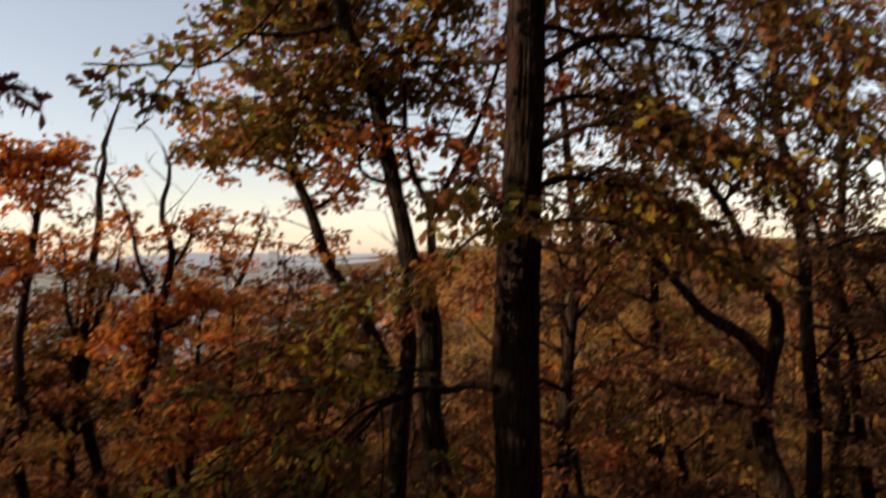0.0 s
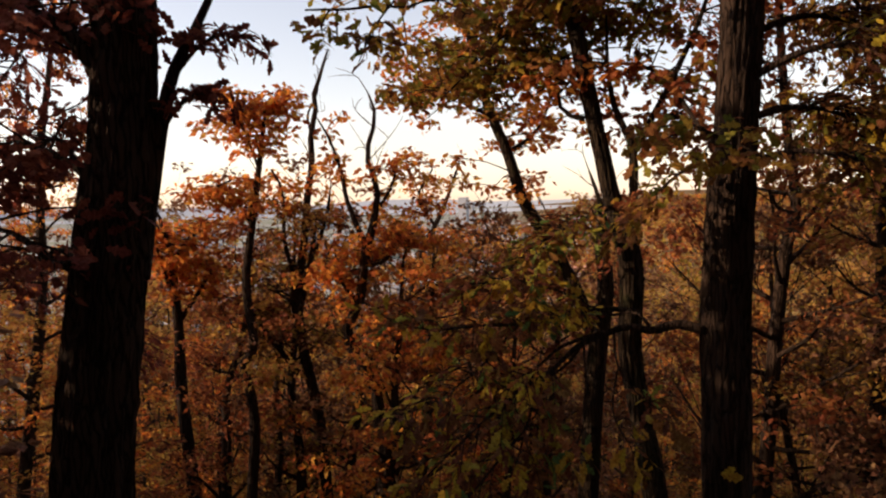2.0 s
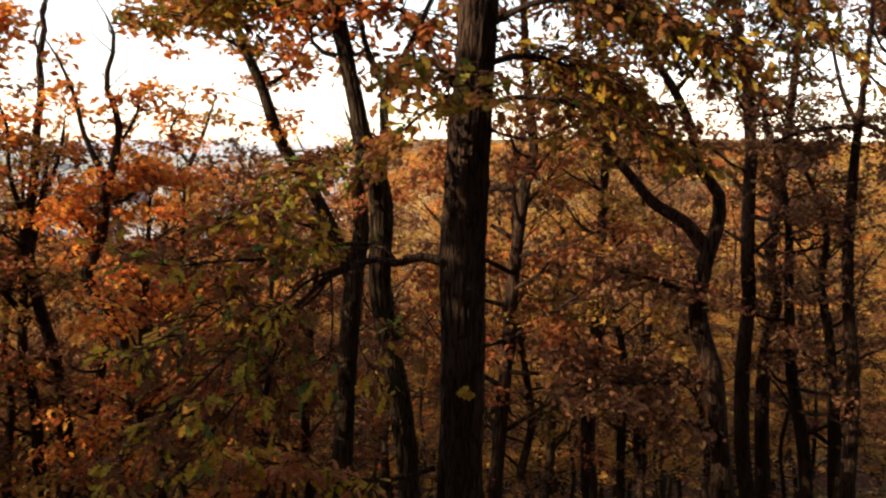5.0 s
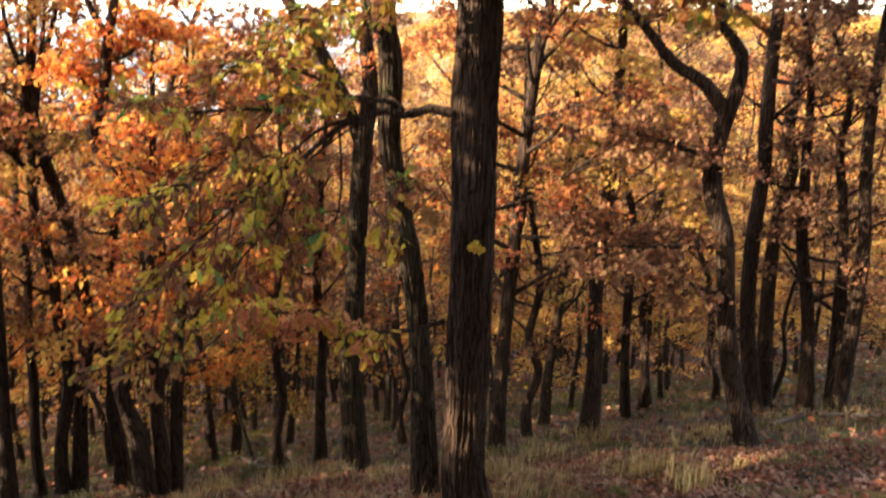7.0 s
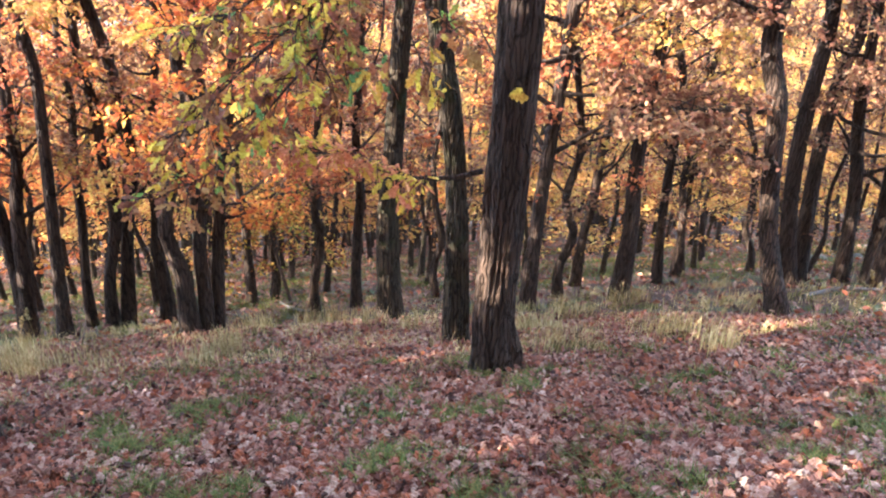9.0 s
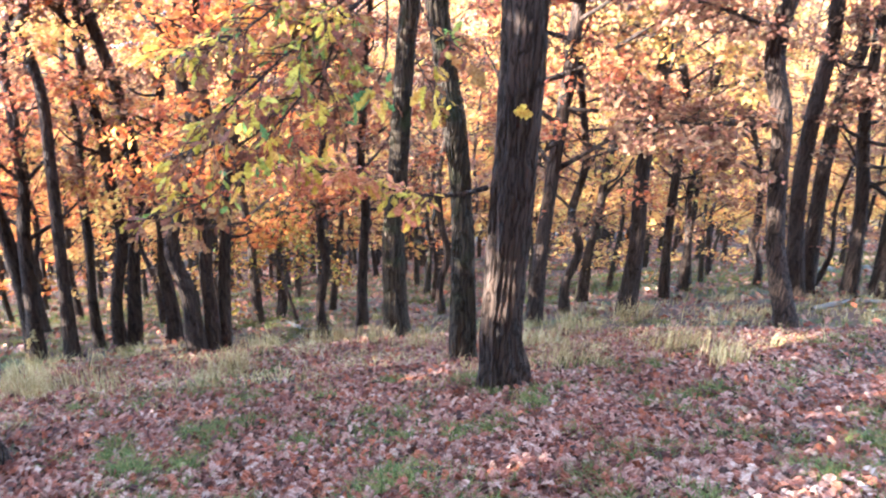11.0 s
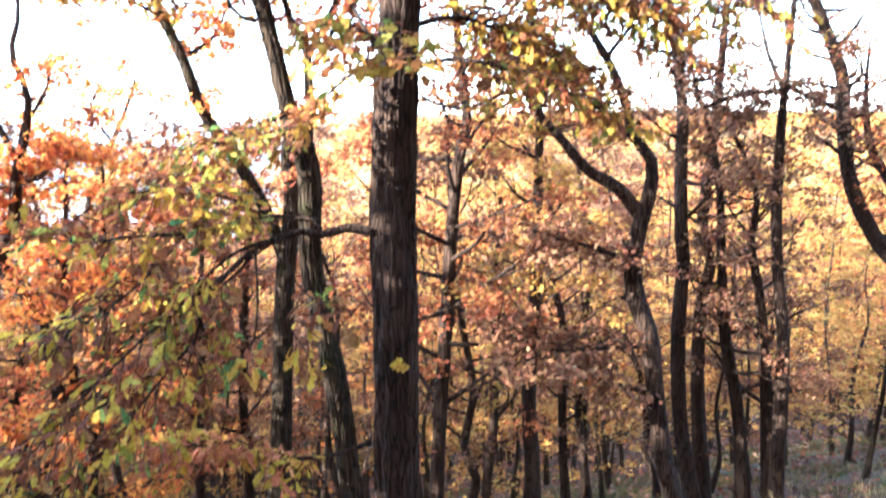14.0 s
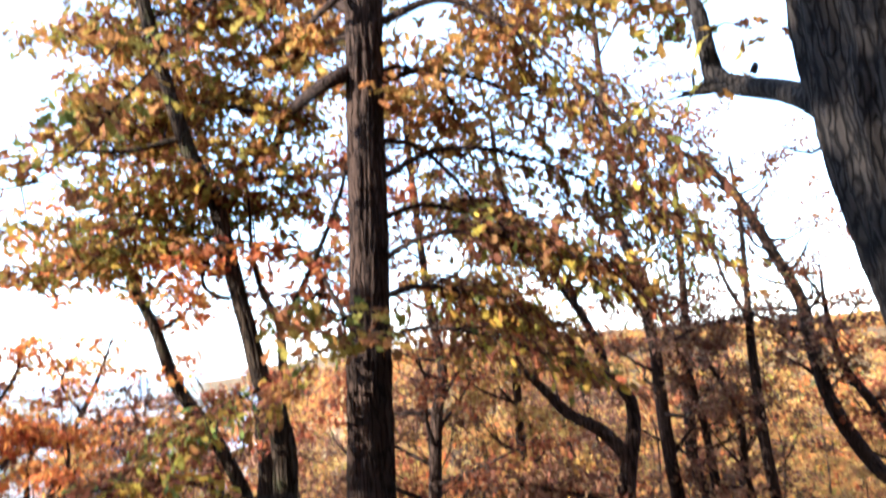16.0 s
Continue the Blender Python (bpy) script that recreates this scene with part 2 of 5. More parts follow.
def tube(shape, pts, sides, n, relief=0.0, seed=0.0):
    """A tapered, closed tube along rows of x, y, z, radius; relief: furrows of bark as a share of the radius."""
    q = spline(pts, n)
    c, r = q[:, :3], np.maximum(q[:, 3], 0.0015)
    tan = np.gradient(c, axis=0)
    tan /= np.linalg.norm(tan, axis=1)[:, None] + 1e-9
    ref = np.array([0.0, 1.0, 0.0]) if abs(tan[0][1]) < 0.8 else np.array([1.0, 0.0, 0.0])
    a = np.arange(sides) / sides * 2 * np.pi
    verts = []
    for i in range(n):
        u = np.cross(tan[i], ref)
        u /= np.linalg.norm(u) + 1e-9
        w = np.cross(tan[i], u)
        rr = np.full(sides, r[i])
        if relief:
            h = c[i][2]
            rr = rr * np.array([1 + relief * (0.35 - 1.6 * abs(noise.noise((math.cos(t) * 4.2 + seed, math.sin(t) * 4.2, h * 1.9 + seed)))
                                              + 0.35 * noise.noise((math.cos(t) * 11, math.sin(t) * 11, h * 9))
                                              + 0.6 * noise.noise((math.cos(t) * 1.3, math.sin(t) * 1.3 + seed, h * 1.1))) for t in a])
        verts.append(c[i] + rr[:, None] * (np.cos(a)[:, None] * u + np.sin(a)[:, None] * w))
    verts.append(c[-1:] + tan[-1] * r[-1])
    v = np.vstack(verts)
    faces = []
    for i in range(n - 1):
        for k in range(sides):
            k2 = (k + 1) % sides
            faces.append((i * sides + k, i * sides + k2, (i + 1) * sides + k2, (i + 1) * sides + k))
    shape.add(v, faces)
    top = (n - 1) * sides
    base = shape.n - len(v)
    shape.f.extend([(base + top + k, base + top + (k + 1) % sides, base + n * sides) for k in range(sides)])
    return q


def leaf_sheet(out, fold, curl):
    """A lobed leaf as one curved sheet: half outline mirrored."""
    k = len(out)
    v = [(0, 0, 0), (1, 0, -curl)] + [(x, s * y, fold * y - curl * x * x) for s in (1, -1) for x, y in out]
    up, dn = range(2, 2 + k), range(2 + k, 2 + 2 * k)
    f = [(0, dn[0], up[0])] + [(dn[i], dn[i + 1], up[i + 1], up[i]) for i in range(k - 1)] + [(dn[-1], 1, up[-1])]
    return np.array(v, float), f


def lobed_leaf():
    return leaf_sheet([(0.10, 0.03), (0.20, 0.14), (0.30, 0.08), (0.46, 0.23), (0.55, 0.12), (0.72, 0.27), (0.82, 0.14), (0.93, 0.12)], 0.22, 0.12)


def curled_leaf():
    return leaf_sheet([(0.12, 0.04), (0.25, 0.19), (0.36, 0.11), (0.52, 0.30), (0.62, 0.17), (0.78, 0.30), (0.92, 0.14)], 0.6, 0.28)


def simple_leaf():
    return leaf_sheet([(0.12, 0.05), (0.32, 0.21), (0.47, 0.11), (0.70, 0.25), (0.88, 0.11)], 0.22, 0.10)


def small_leaf():
    return leaf_sheet([(0.46, 0.27), (0.68, 0.13)], 0.24, 0.12)


def kite_leaf():
    v = np.array([(0, 0, 0), (0.55, 0.27, 0.05), (1, 0, -0.06), (0.55, -0.27, 0.05)])
    return v, [(0, 1, 2), (0, 2, 3)]


def scatter_leaves(shape, centres, sizes, template, droop=0.45, flat=0.3):
    """Leaves with their stalks at the centres, turned at random; flat: how far their faces keep to the horizontal."""
    tv, tf = template
    n = len(centres)
    th = rng.uniform(0, 2 * np.pi, n)
    ax = np.stack([np.cos(th), np.sin(th), rng.normal(-droop, 0.45, n)], 1)
    ax /= np.linalg.norm(ax, axis=1)[:, None]
    up = rng.normal(0, 1, (n, 3)) * (1 - flat) + np.array([0, 0, flat * 1.6])
    side = np.cross(up, ax)
    side /= np.linalg.norm(side, axis=1)[:, None] + 1e-9
    nor = np.cross(ax, side)
    sc = np.asarray(sizes)[:, None, None]
    v = np.asarray(centres)[:, None, :] + sc * (tv[None, :, :1] * ax[:, None] + tv[None, :, 1:2] * side[:, None] + tv[None, :, 2:] * nor[:, None])
    k = len(tv)
    shape.v.append(v.reshape(-1, 3))
    off = shape.n + np.arange(n) * k
    for face in tf:
        shape.f.extend((off[:, None] + np.array(face)).tolist())
    shape.n += n * k


def twig_leaves(shape, centres, along, sizes, template, loose=0.45):
    """Leaves that point along their twigs, faces up and out, tips hanging."""
    tv, tf = template
    n = len(centres)
    ax = np.asarray(along) + rng.normal(0, loose, (n, 3)) + np.array([0, 0, -0.15])
    ax /= np.linalg.norm(ax, axis=1)[:, None] + 1e-9
    up = np.array([0, 0, 1.0]) + rng.normal(0, 0.55, (n, 3))
    side = np.cross(up, ax)
    side /= np.linalg.norm(side, axis=1)[:, None] + 1e-9
    nor = np.cross(ax, side)
    sc = np.asarray(sizes)[:, None, None]
    v = np.asarray(centres)[:, None, :] + sc * (tv[None, :, :1] * ax[:, None] + tv[None, :, 1:2] * side[:, None] * rng.uniform(0.6, 1.05, n)[:, None, None] + tv[None, :, 2:] * nor[:, None])
    k = len(tv)
    off = shape.n + np.arange(n) * k
    shape.v.append(v.reshape(-1, 3))
    for face in tf:
        shape.f.extend((off[:, None] + np.array(face)).tolist())
    shape.n += n * k


NEAR_LEAF, MID_LEAF, SMALL_LEAF, FAR_LEAF = lobed_leaf(), simple_leaf(), small_leaf(), kite_leaf()


def part(name, mesh, parent, label=""):
    ob = new(name, mesh)
    ob.parent = parent
    if label:
        ob["label"] = label
    return ob


# ---- ground ----
def smooth01(t):
    t = min(1.0, max(0.0, t))
    return t * t * (3 - 2 * t)


def ground_z(x, y):
    """A steep wooded slope that falls ahead to a valley, a wooded hill across it, and far hills."""
    r = math.hypot(x, y)
    run = y if y < 70 else 70 + 90 * (1 - math.exp(-(y - 70) / 90))
    run = max(run, -14 - 6 * (1 - math.exp(-max(0, -14 - y) / 6)))
    z = -0.46 * run + 0.10 * 50 * math.tanh(x / 50)
    az = math.atan2(x, y)
    right = smooth01((az + 0.16) / 0.22) * (1 - smooth01((az - 1.3) / 0.6))
    z += right * 62 * smooth01((r - 110) / 300)
    if y > -40:
        z += 50 * smooth01((r - 1900) / 2400) * (0.75 + 0.35 * noise.noise((az * 4, 2.0, 0)))
    if r < 30:
        z += 0.07 * noise.noise((x * 0.9, y * 0.9, 0)) + 0.025 * noise.noise((x * 3.1, y * 3.1, 5))
    else:
        z += min(3, r / 100) * noise.noise((x * 0.02, y * 0.02, 3))
    return z - (0.07 * noise.noise((0, 0, 0)))


def build_ground():
    rings, segs = 210, 200
    rad = [0.0] + [0.25 * (4800 / 0.25) ** (i / (rings - 1)) for i in range(rings)]
    verts = [(0, 0, ground_z(0, 0))]
    for r in rad[1:]:
        for k in range(segs):
            a = 2 * math.pi * k / segs
            x, y = r * math.sin(a), r * math.cos(a)
            verts.append((x, y, ground_z(x, y)))
    faces = [(0, 1 + (k + 1) % segs, 1 + k) for k in range(segs)]
    for i in range(rings - 1):
        for k in range(segs):
            k2 = (k + 1) % segs
            a, b = 1 + i * segs, 1 + (i + 1) * segs
            faces.append((a + k, a + k2, b + k2, b + k))
    sh = Shape()
    sh.add(verts, np.zeros((0, 4), int))
    sh.f = faces
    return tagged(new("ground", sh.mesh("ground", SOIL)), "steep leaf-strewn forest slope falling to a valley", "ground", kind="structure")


ground = build_ground()


# ---- trees ----
class Tree:
    pass


def oak(label, trunk, skin=None, sides=12, near=False, skin_detail=True):
    """Starts a tree from its trunk, rows of x, y, z, radius from the foot up."""
    t = Tree()
    rows = [tuple(p) for p in trunk]
    x, y, z, r = rows[0]
    g = ground_z(x, y)
    if z > g + 0.25:
        dx, dy = (rows[0][0] - rows[1][0]) * 0.3, (rows[0][1] - rows[1][1]) * 0.3
        rows = [(x + dx, y + dy, g - 0.1, r * 1.25), (x + dx * 0.7, y + dy * 0.7, g + (z - g) * 0.3, r * 1.05)] + rows
    else:
        rows[0] = (x, y, min(z, g) - 0.12, r * 1.1)
    t.base = np.array((rows[0][0], rows[0][1], ground_z(rows[0][0], rows[0][1])))
    t.rows, t.skin, t.label = rows, skin or BARK, label
    near = near or min(math.hypot(p[0], p[1]) for p in rows) < 6.5
    t.near = near
    sh = Shape()
    length = sum(math.dist(a[:3], b[:3]) for a, b in zip(rows, rows[1:]))
    n = int(length / (0.055 if near else 0.2 if skin_detail else 0.6)) + 4
    t.path = tube(sh, rows, 104 if near else sides, n, 0.19 if near else 0.07, seed=x * 3)
    t.root = tagged(new("oak_tree"), label, "tree", "oaks of the wood")
    t.root.location = t.base
    t.stem = sh
    t.twigs, t.leaves = Shape(), {}
    return t


def in_ball(n):
    p = rng.normal(0, 1, (n, 3))
    return p / np.linalg.norm(p, axis=1)[:, None] * rng.uniform(0, 1, n)[:, None] ** 0.5


def tuft(t, centre, spread, count, mat, size=None, template=None):
    away = math.hypot(centre[0], centre[1])
    if size is None and away > 6.3:
        count = int(count * 1.35)
    size = size or (0.1 if away < 4.2 else 0.118 if away < 6.3 else 0.1)
    c = np.asarray(centre) + in_ball(count) * np.array([spread, spread, spread * 0.48]) * 1.4
    key = mat.name
    if key not in t.leaves:
        t.leaves[key] = (Shape(), mat)
    template = template or (NEAR_LEAF if away < 5.4 else MID_LEAF if away < 7.4 else SMALL_LEAF)
    scatter_leaves(t.leaves[key][0], c, rng.uniform(0.7, 1.2, count) * size, template)
    for k in range(0 if template is FAR_LEAF else max(2, count // 14)):
        e = c[k]
        m = (np.asarray(centre) + e) / 2 + rng.normal(0, 0.02, 3)
        tube(t.twigs, [(*centre, 0.005), (*m, 0.004), (*e, 0.002)], 3, 3)


def limb(t, rows, tufts, spread, count, mat, size=None):
    """A limb along rows of x, y, z, radius, with leafy sprays along its outer half."""
    sh = Shape()
    length = sum(math.dist(a[:3], b[:3]) for a, b in zip(rows, rows[1:]))
    q = tube(sh, rows, 12 if rows[0][3] > 0.02 else 7, max(5, int(length / 0.08)), 0.07, seed=rows[0][0])
    part("limb", sh.mesh("limb", t.skin, t.base), t.root)
    for k in range(int(tufts * 1.7)):
        u = 0.22 + 0.78 * rng.uniform(0, 1) ** 0.6
        p = q[min(len(q) - 1, int(u * len(q)))][:3]
        c = p + in_ball(1)[0] * np.array([spread * 2.0, spread * 2.0, spread * 0.85])
        m = (p + c) / 2 + np.array([0, 0, 0.04])
        tube(t.twigs, [(*p, 0.008), (*m, 0.006), (*c, 0.004)], 5, 5)
        tuft(t, c, 0.12 + 0.12 * spread, int(count * 0.66), mat)


def spray(t, rows, twigs, reach, mats, size=0.095, start=0.25, droop=0.28, template=None, per=10):
    """A thin limb whose side twigs fan out left and right, leaves along them and a rosette at each tip; mats: materials with their shares."""
    sh = Shape()
    length = sum(math.dist(a[:3], b[:3]) for a, b in zip(rows, rows[1:]))
    q = tube(sh, rows, 10 if rows[0][3] > 0.012 else 6, max(6, int(length / 0.06)), 0.06, seed=rows[0][0])
    part("limb", sh.mesh("limb", t.skin, t.base), t.root)
    tan = np.gradient(q[:, :3], axis=0)
    names, shares = [m for m, _ in mats], np.array([k for _, k in mats], float)
    for k in range(twigs):
        u = start + (1 - start) * (k + rng.uniform(0, 1)) / twigs
        i = min(len(q) - 1, int(u * len(q)))
        d = tan[i] / (np.linalg.norm(tan[i]) + 1e-9)
        out = np.cross(d, (0, 0, 1.0))
        out /= np.linalg.norm(out) + 1e-9
        way = d * rng.uniform(0.3, 0.9) + out * (1 if k % 2 else -1) * rng.uniform(0.4, 1.0) + np.array([0, 0, rng.uniform(-0.2, 0.35)])
        way /= np.linalg.norm(way)
        ln = reach * rng.uniform(0.45, 1.15) * (1.15 - 0.45 * u)
        p = q[i][:3]
        m = p + way * ln * 0.5 + rng.normal(0, 0.02, 3) + np.array([0, 0, 0.02])
        e = p + way * ln + np.array([0, 0, -droop * ln * rng.uniform(0.4, 1.2)])
        w = tube(t.twigs, [(*p, 0.005), (*m, 0.0035), (*e, 0.0018)], 4, 7)
        n = max(1, round(per * rng.uniform(0.7, 1.3)))
        v = np.concatenate([rng.uniform(0.25, 0.95, n - n // 3), np.ones(n // 3)])
        at = (v * (len(w) - 1)).astype(int)
        dirs = np.gradient(w[:, :3], axis=0)[at]
        dirs /= np.linalg.norm(dirs, axis=1)[:, None] + 1e-9
        cross = np.cross(dirs, (0, 0, 1.0)) * rng.choice([-1, 1], n)[:, None] * rng.uniform(0.3, 1.3, n)[:, None]
        pick = np.where(rng.uniform(0, 1, n) < 0.7, rng.choice(len(names), p=shares / shares.sum()), rng.choice(len(names), n, p=shares / shares.sum()))
        c, sizes = w[at, :3] + rng.normal(0, 0.012, (n, 3)), rng.uniform(0.6, 1.25, n) * size
        for j, mat in enumerate(names):
            g = pick == j
            if g.any():
                sheet = t.leaves.setdefault(mat.name, (Shape(), mat))[0]
                twig_leaves(sheet, c[g], (dirs + cross)[g], sizes[g], template or NEAR_LEAF)


def auto_limbs(t, tufts, start, reach, mat, count=54, size=0.085, template=None, joined=False):
    """Ascending limbs round the upper trunk, each with sprays of leaves."""
    q, n = t.path, len(t.path)
    sh = t.stem
    tufts = int(tufts * 1.4)
    for k in range(tufts):
        u = start + (1 - start) * (k + rng.uniform(0, 1)) / tufts
        i = min(n - 1, int(u * n))
        p, r = q[i][:3], q[i][3]
        a = k * 2.4 + rng.uniform(-0.5, 0.5)
        far = reach * rng.uniform(0.7, 1.7) * (1.25 - 0.7 * u)
        c = p + np.array([math.cos(a) * far, math.sin(a) * far, rng.uniform(0.25, 1.0) * far])
        m = (p + c) / 2 + np.array([0, 0, -0.08 * far]) + rng.normal(0, 0.09, 3) * reach
        if not joined:
            sh = Shape()
        tube(sh, [(*p, r * 0.42), (*m, r * 0.27), (*c, 0.004)], 4 if joined else 6, 4 if joined else 7)
        if not joined:
            part("limb", sh.mesh("limb", t.skin, t.base), t.root)
        for j in range(3):
            e = c + rng.normal(0, 0.5, 3) * reach * (0.3 + 0.4 * j)
            if size < 0.2:
                tube(t.twigs, [(*m, 0.007), (*((m + e) / 2 + rng.normal(0, 0.04, 3)), 0.005), (*e, 0.003)], 3, 4 if not joined else 3)
            tuft(t, e, 0.12 + 0.11 * reach, count, mat, size, template or SMALL_LEAF)



def bare_twigs(t, count, low=0.45):
    """Thin leafless twigs along the upper stem."""
    q, n = t.path, len(t.path)
    for k in range(count):
        p = q[min(n - 1, int((low + (1 - low) * rng.uniform(0, 1)) * n))]
        a, ln = rng.uniform(0, 2 * math.pi), rng.uniform(0.15, 0.5)
        d = np.array([math.cos(a), math.sin(a), rng.uniform(0.3, 1.2)]) * ln
        m = p[:3] + d * 0.5 + rng.normal(0, 0.07, 3)
        e = p[:3] + d + rng.normal(0, 0.06, 3) + (0, 0, 0.06)
        tube(t.twigs, [(*p[:3], 0.007), (*m, 0.004), (*e, 0.0015)], 4, 6)
        f = m + (e - m) * 0.4 + rng.normal(0, 0.14, 3)
        tube(t.twigs, [(*m, 0.005), (*((m + f) / 2 + rng.normal(0, 0.02, 3)), 0.004), (*f, 0.0015)], 3, 4)


def finish(t):
    part("trunk", t.stem.mesh("trunk", t.skin, t.base), t.root)
    for k, (sh, mat) in enumerate(t.leaves.values()):
        part("crown", sh.mesh("crown", mat, t.base, False, None if k else t.twigs, t.skin), t.root)
    return t.root


# the oaks that stand nearest on the slope
CROWN = [(OLIVE, 0.44), (UMBER, 0.44), (YELLOW, 0.08), (RUSSET, 0.04)]
tr = oak("tall straight oak with furrowed dark bark and olive-yellow leaves", [(0.45, 5.06, -2.31, 0.223), (0.43, 5.06, -2.11, 0.191), (0.39, 5.07, -1.80, 0.159), (0.40, 5.07, -1.30, 0.153), (0.42, 5.07, 0.11, 0.151), (0.42, 5.13, 0.98, 0.144), (0.45, 5.12, 1.78, 0.139), (0.47, 5.14, 1.95, 0.132), (0.52, 5.14, 2.89, 0.125), (0.57, 5.16, 4.04, 0.123), (0.67, 5.15, 5.36, 0.119), (0.76, 5.14, 7.19, 0.098)])
FRESH = [(SPRAY, 0.4), (YELLOW, 0.25), (UMBER, 0.35)]
spray(tr, [(0.26, 5.05, 0.89, 0.034), (0.12, 5.03, 0.92, 0.030), (-0.03, 5.01, 0.88, 0.026), (-0.17, 4.97, 0.91, 0.023), (-0.29, 4.94, 0.88, 0.021), (-0.46, 4.82, 0.82, 0.017), (-0.61, 4.70, 0.70, 0.013), (-0.71, 4.59, 0.58, 0.010), (-0.77, 4.47, 0.37, 0.007), (-0.81, 4.36, 0.21, 0.004)], 22, 0.36, [(SPRAY, 0.35), (UMBER, 0.5), (YELLOW, 0.15)], start=0.6)
spray(tr, [(-0.29, 4.94, 0.88, 0.016), (-0.44, 4.83, 0.86, 0.013), (-0.60, 4.75, 0.80, 0.010), (-0.73, 4.68, 0.69, 0.008), (-0.85, 4.56, 0.62, 0.005), (-0.95, 4.48, 0.51, 0.003)], 14, 0.3, FRESH, start=0.55)
spray(tr, [(-0.46, 4.82, 0.82, 0.012), (-0.54, 4.76, 0.71, 0.009), (-0.66, 4.70, 0.61, 0.007), (-0.71, 4.64, 0.46, 0.005), (-0.77, 4.57, 0.35, 0.003)], 8, 0.24, [(UMBER, 0.7), (SPRAY, 0.3)], start=0.6)
spray(tr, [(-0.03, 5.01, 0.88, 0.012), (-0.13, 5.05, 0.99, 0.010), (-0.30, 5.09, 0.96, 0.008), (-0.45, 5.03, 1.00, 0.006), (-0.59, 4.91, 0.98, 0.004), (-0.75, 4.83, 1.01, 0.002)], 16, 0.28, FRESH, start=0.45)
spray(tr, [(-0.61, 4.70, 0.70, 0.012), (-0.89, 4.40, 0.53, 0.009), (-1.11, 4.18, 0.35, 0.007), (-1.30, 4.01, 0.17, 0.005), (-1.49, 3.94, -0.03, 0.003)], 30, 0.36, FRESH, start=0.1)
spray(tr, [(-0.77, 4.47, 0.37, 0.008), (-0.96, 4.22, 0.17, 0.007), (-1.17, 4.06, -0.07, 0.005), (-1.37, 3.94, -0.25, 0.004), (-1.61, 3.78, -0.32, 0.002)], 28, 0.32, FRESH, start=0.1)
spray(tr, [(-0.27, 4.94, 0.89, 0.008), (-0.24, 4.79, 0.69, 0.006), (-0.13, 4.70, 0.55, 0.005), (0.05, 4.61, 0.44, 0.003)], 6, 0.22, [(SPRAY, 0.6), (UMBER, 0.4)], 0.13, start=0.5, per=6)
spray(tr, [(-0.45, 4.82, 0.83, 0.008), (-0.43, 4.63, 0.52, 0.006), (-0.48, 4.52, 0.28, 0.005), (-0.72, 4.38, 0.12, 0.003)], 9, 0.24, [(SPRAY, 0.8), (YELLOW, 0.2)], 0.125, start=0.5, per=6)
spray(tr, [(-0.24, 4.79, 0.69, 0.006), (-0.27, 4.69, 0.43, 0.005), (-0.16, 4.65, 0.22, 0.004), (-0.10, 4.65, 0.08, 0.003)], 7, 0.2, [(YELLOW, 0.5), (UMBER, 0.5)], 0.12, start=0.5, per=5)
spray(tr, [(0.31, 5.10, 1.99, 0.015), (0.09, 5.06, 1.83, 0.011), (-0.05, 5.00, 1.69, 0.007), (-0.19, 4.95, 1.53, 0.003)], 16, 0.32, [(OLIVE, 0.6), (UMBER, 0.4)])
spray(tr, [(0.23, 5.06, -0.58, 0.022), (0.02, 4.96, -0.60, 0.017), (-0.27, 4.79, -0.54, 0.013), (-0.56, 4.61, -0.39, 0.009), (-0.79, 4.47, -0.28, 0.006), (-1.00, 4.32, -0.23, 0.003)], 44, 0.3, [(YELLOW, 0.4), (CORAL, 0.6)], 0.09, start=0.3, droop=0.2)
tube(tr.twigs, [(0.43, 4.93, 0.10, 0.004), (0.40, 4.88, 0.06, 0.003), (0.36, 4.84, 0.03, 0.002)], 5, 6)
leaf_v, leaf_f = lobed_leaf()
sheet = tr.leaves.setdefault(YELLOW.name, (Shape(), YELLOW))[0]
for size, tilt in ((0.13, -0.1), (0.10, 0.5)):
    ax = Vector((math.cos(tilt), -0.15, math.sin(tilt))).normalized()
    side = ax.cross(Vector((0, 1, 0.25))).normalized()
    turn = np.array([ax, side * 1.25, ax.cross(side)])
    sheet.add(np.array((0.36, 4.84, 0.03)) + size * leaf_v @ turn, np.zeros((0, 4), int))
    sheet.f.extend([tuple(int(q) + sheet.n - len(leaf_v) for q in f) for f in leaf_f])
limb(tr, [(0.46, 5.16, 3.78, 0.060), (0.22, 5.17, 3.65, 0.048), (-0.01, 6.82, 4.01, 0.052), (-0.17, 6.82, 3.70, 0.034), (-0.52, 6.34, 3.37, 0.019), (-1.26, 6.73, 3.20, 0.013), (-1.61, 6.65, 2.73, 0.008)], 34, 0.33, 38, OLIVE)
limb(tr, [(0.39, 5.15, 3.05, 0.021), (-0.02, 6.80, 3.45, 0.023), (-0.36, 6.33, 3.32, 0.019), (-0.82, 6.78, 3.33, 0.015), (-1.23, 6.51, 3.05, 0.010), (-1.68, 6.40, 2.64, 0.007)], 27, 0.43, 38, OLIVE)
limb(tr, [(0.53, 5.16, 4.21, 0.050), (0.10, 6.82, 5.21, 0.050), (-0.45, 6.25, 4.87, 0.031), (-1.20, 6.64, 4.81, 0.022), (-1.44, 6.48, 4.45, 0.010)], 34, 0.35, 38, OLIVE)
spray(tr, [(0.57, 5.11, 2.45, 0.025), (0.92, 4.95, 2.58, 0.019), (1.45, 4.85, 2.50, 0.013), (2.05, 4.85, 2.24, 0.006)], 100, 0.65, CROWN)
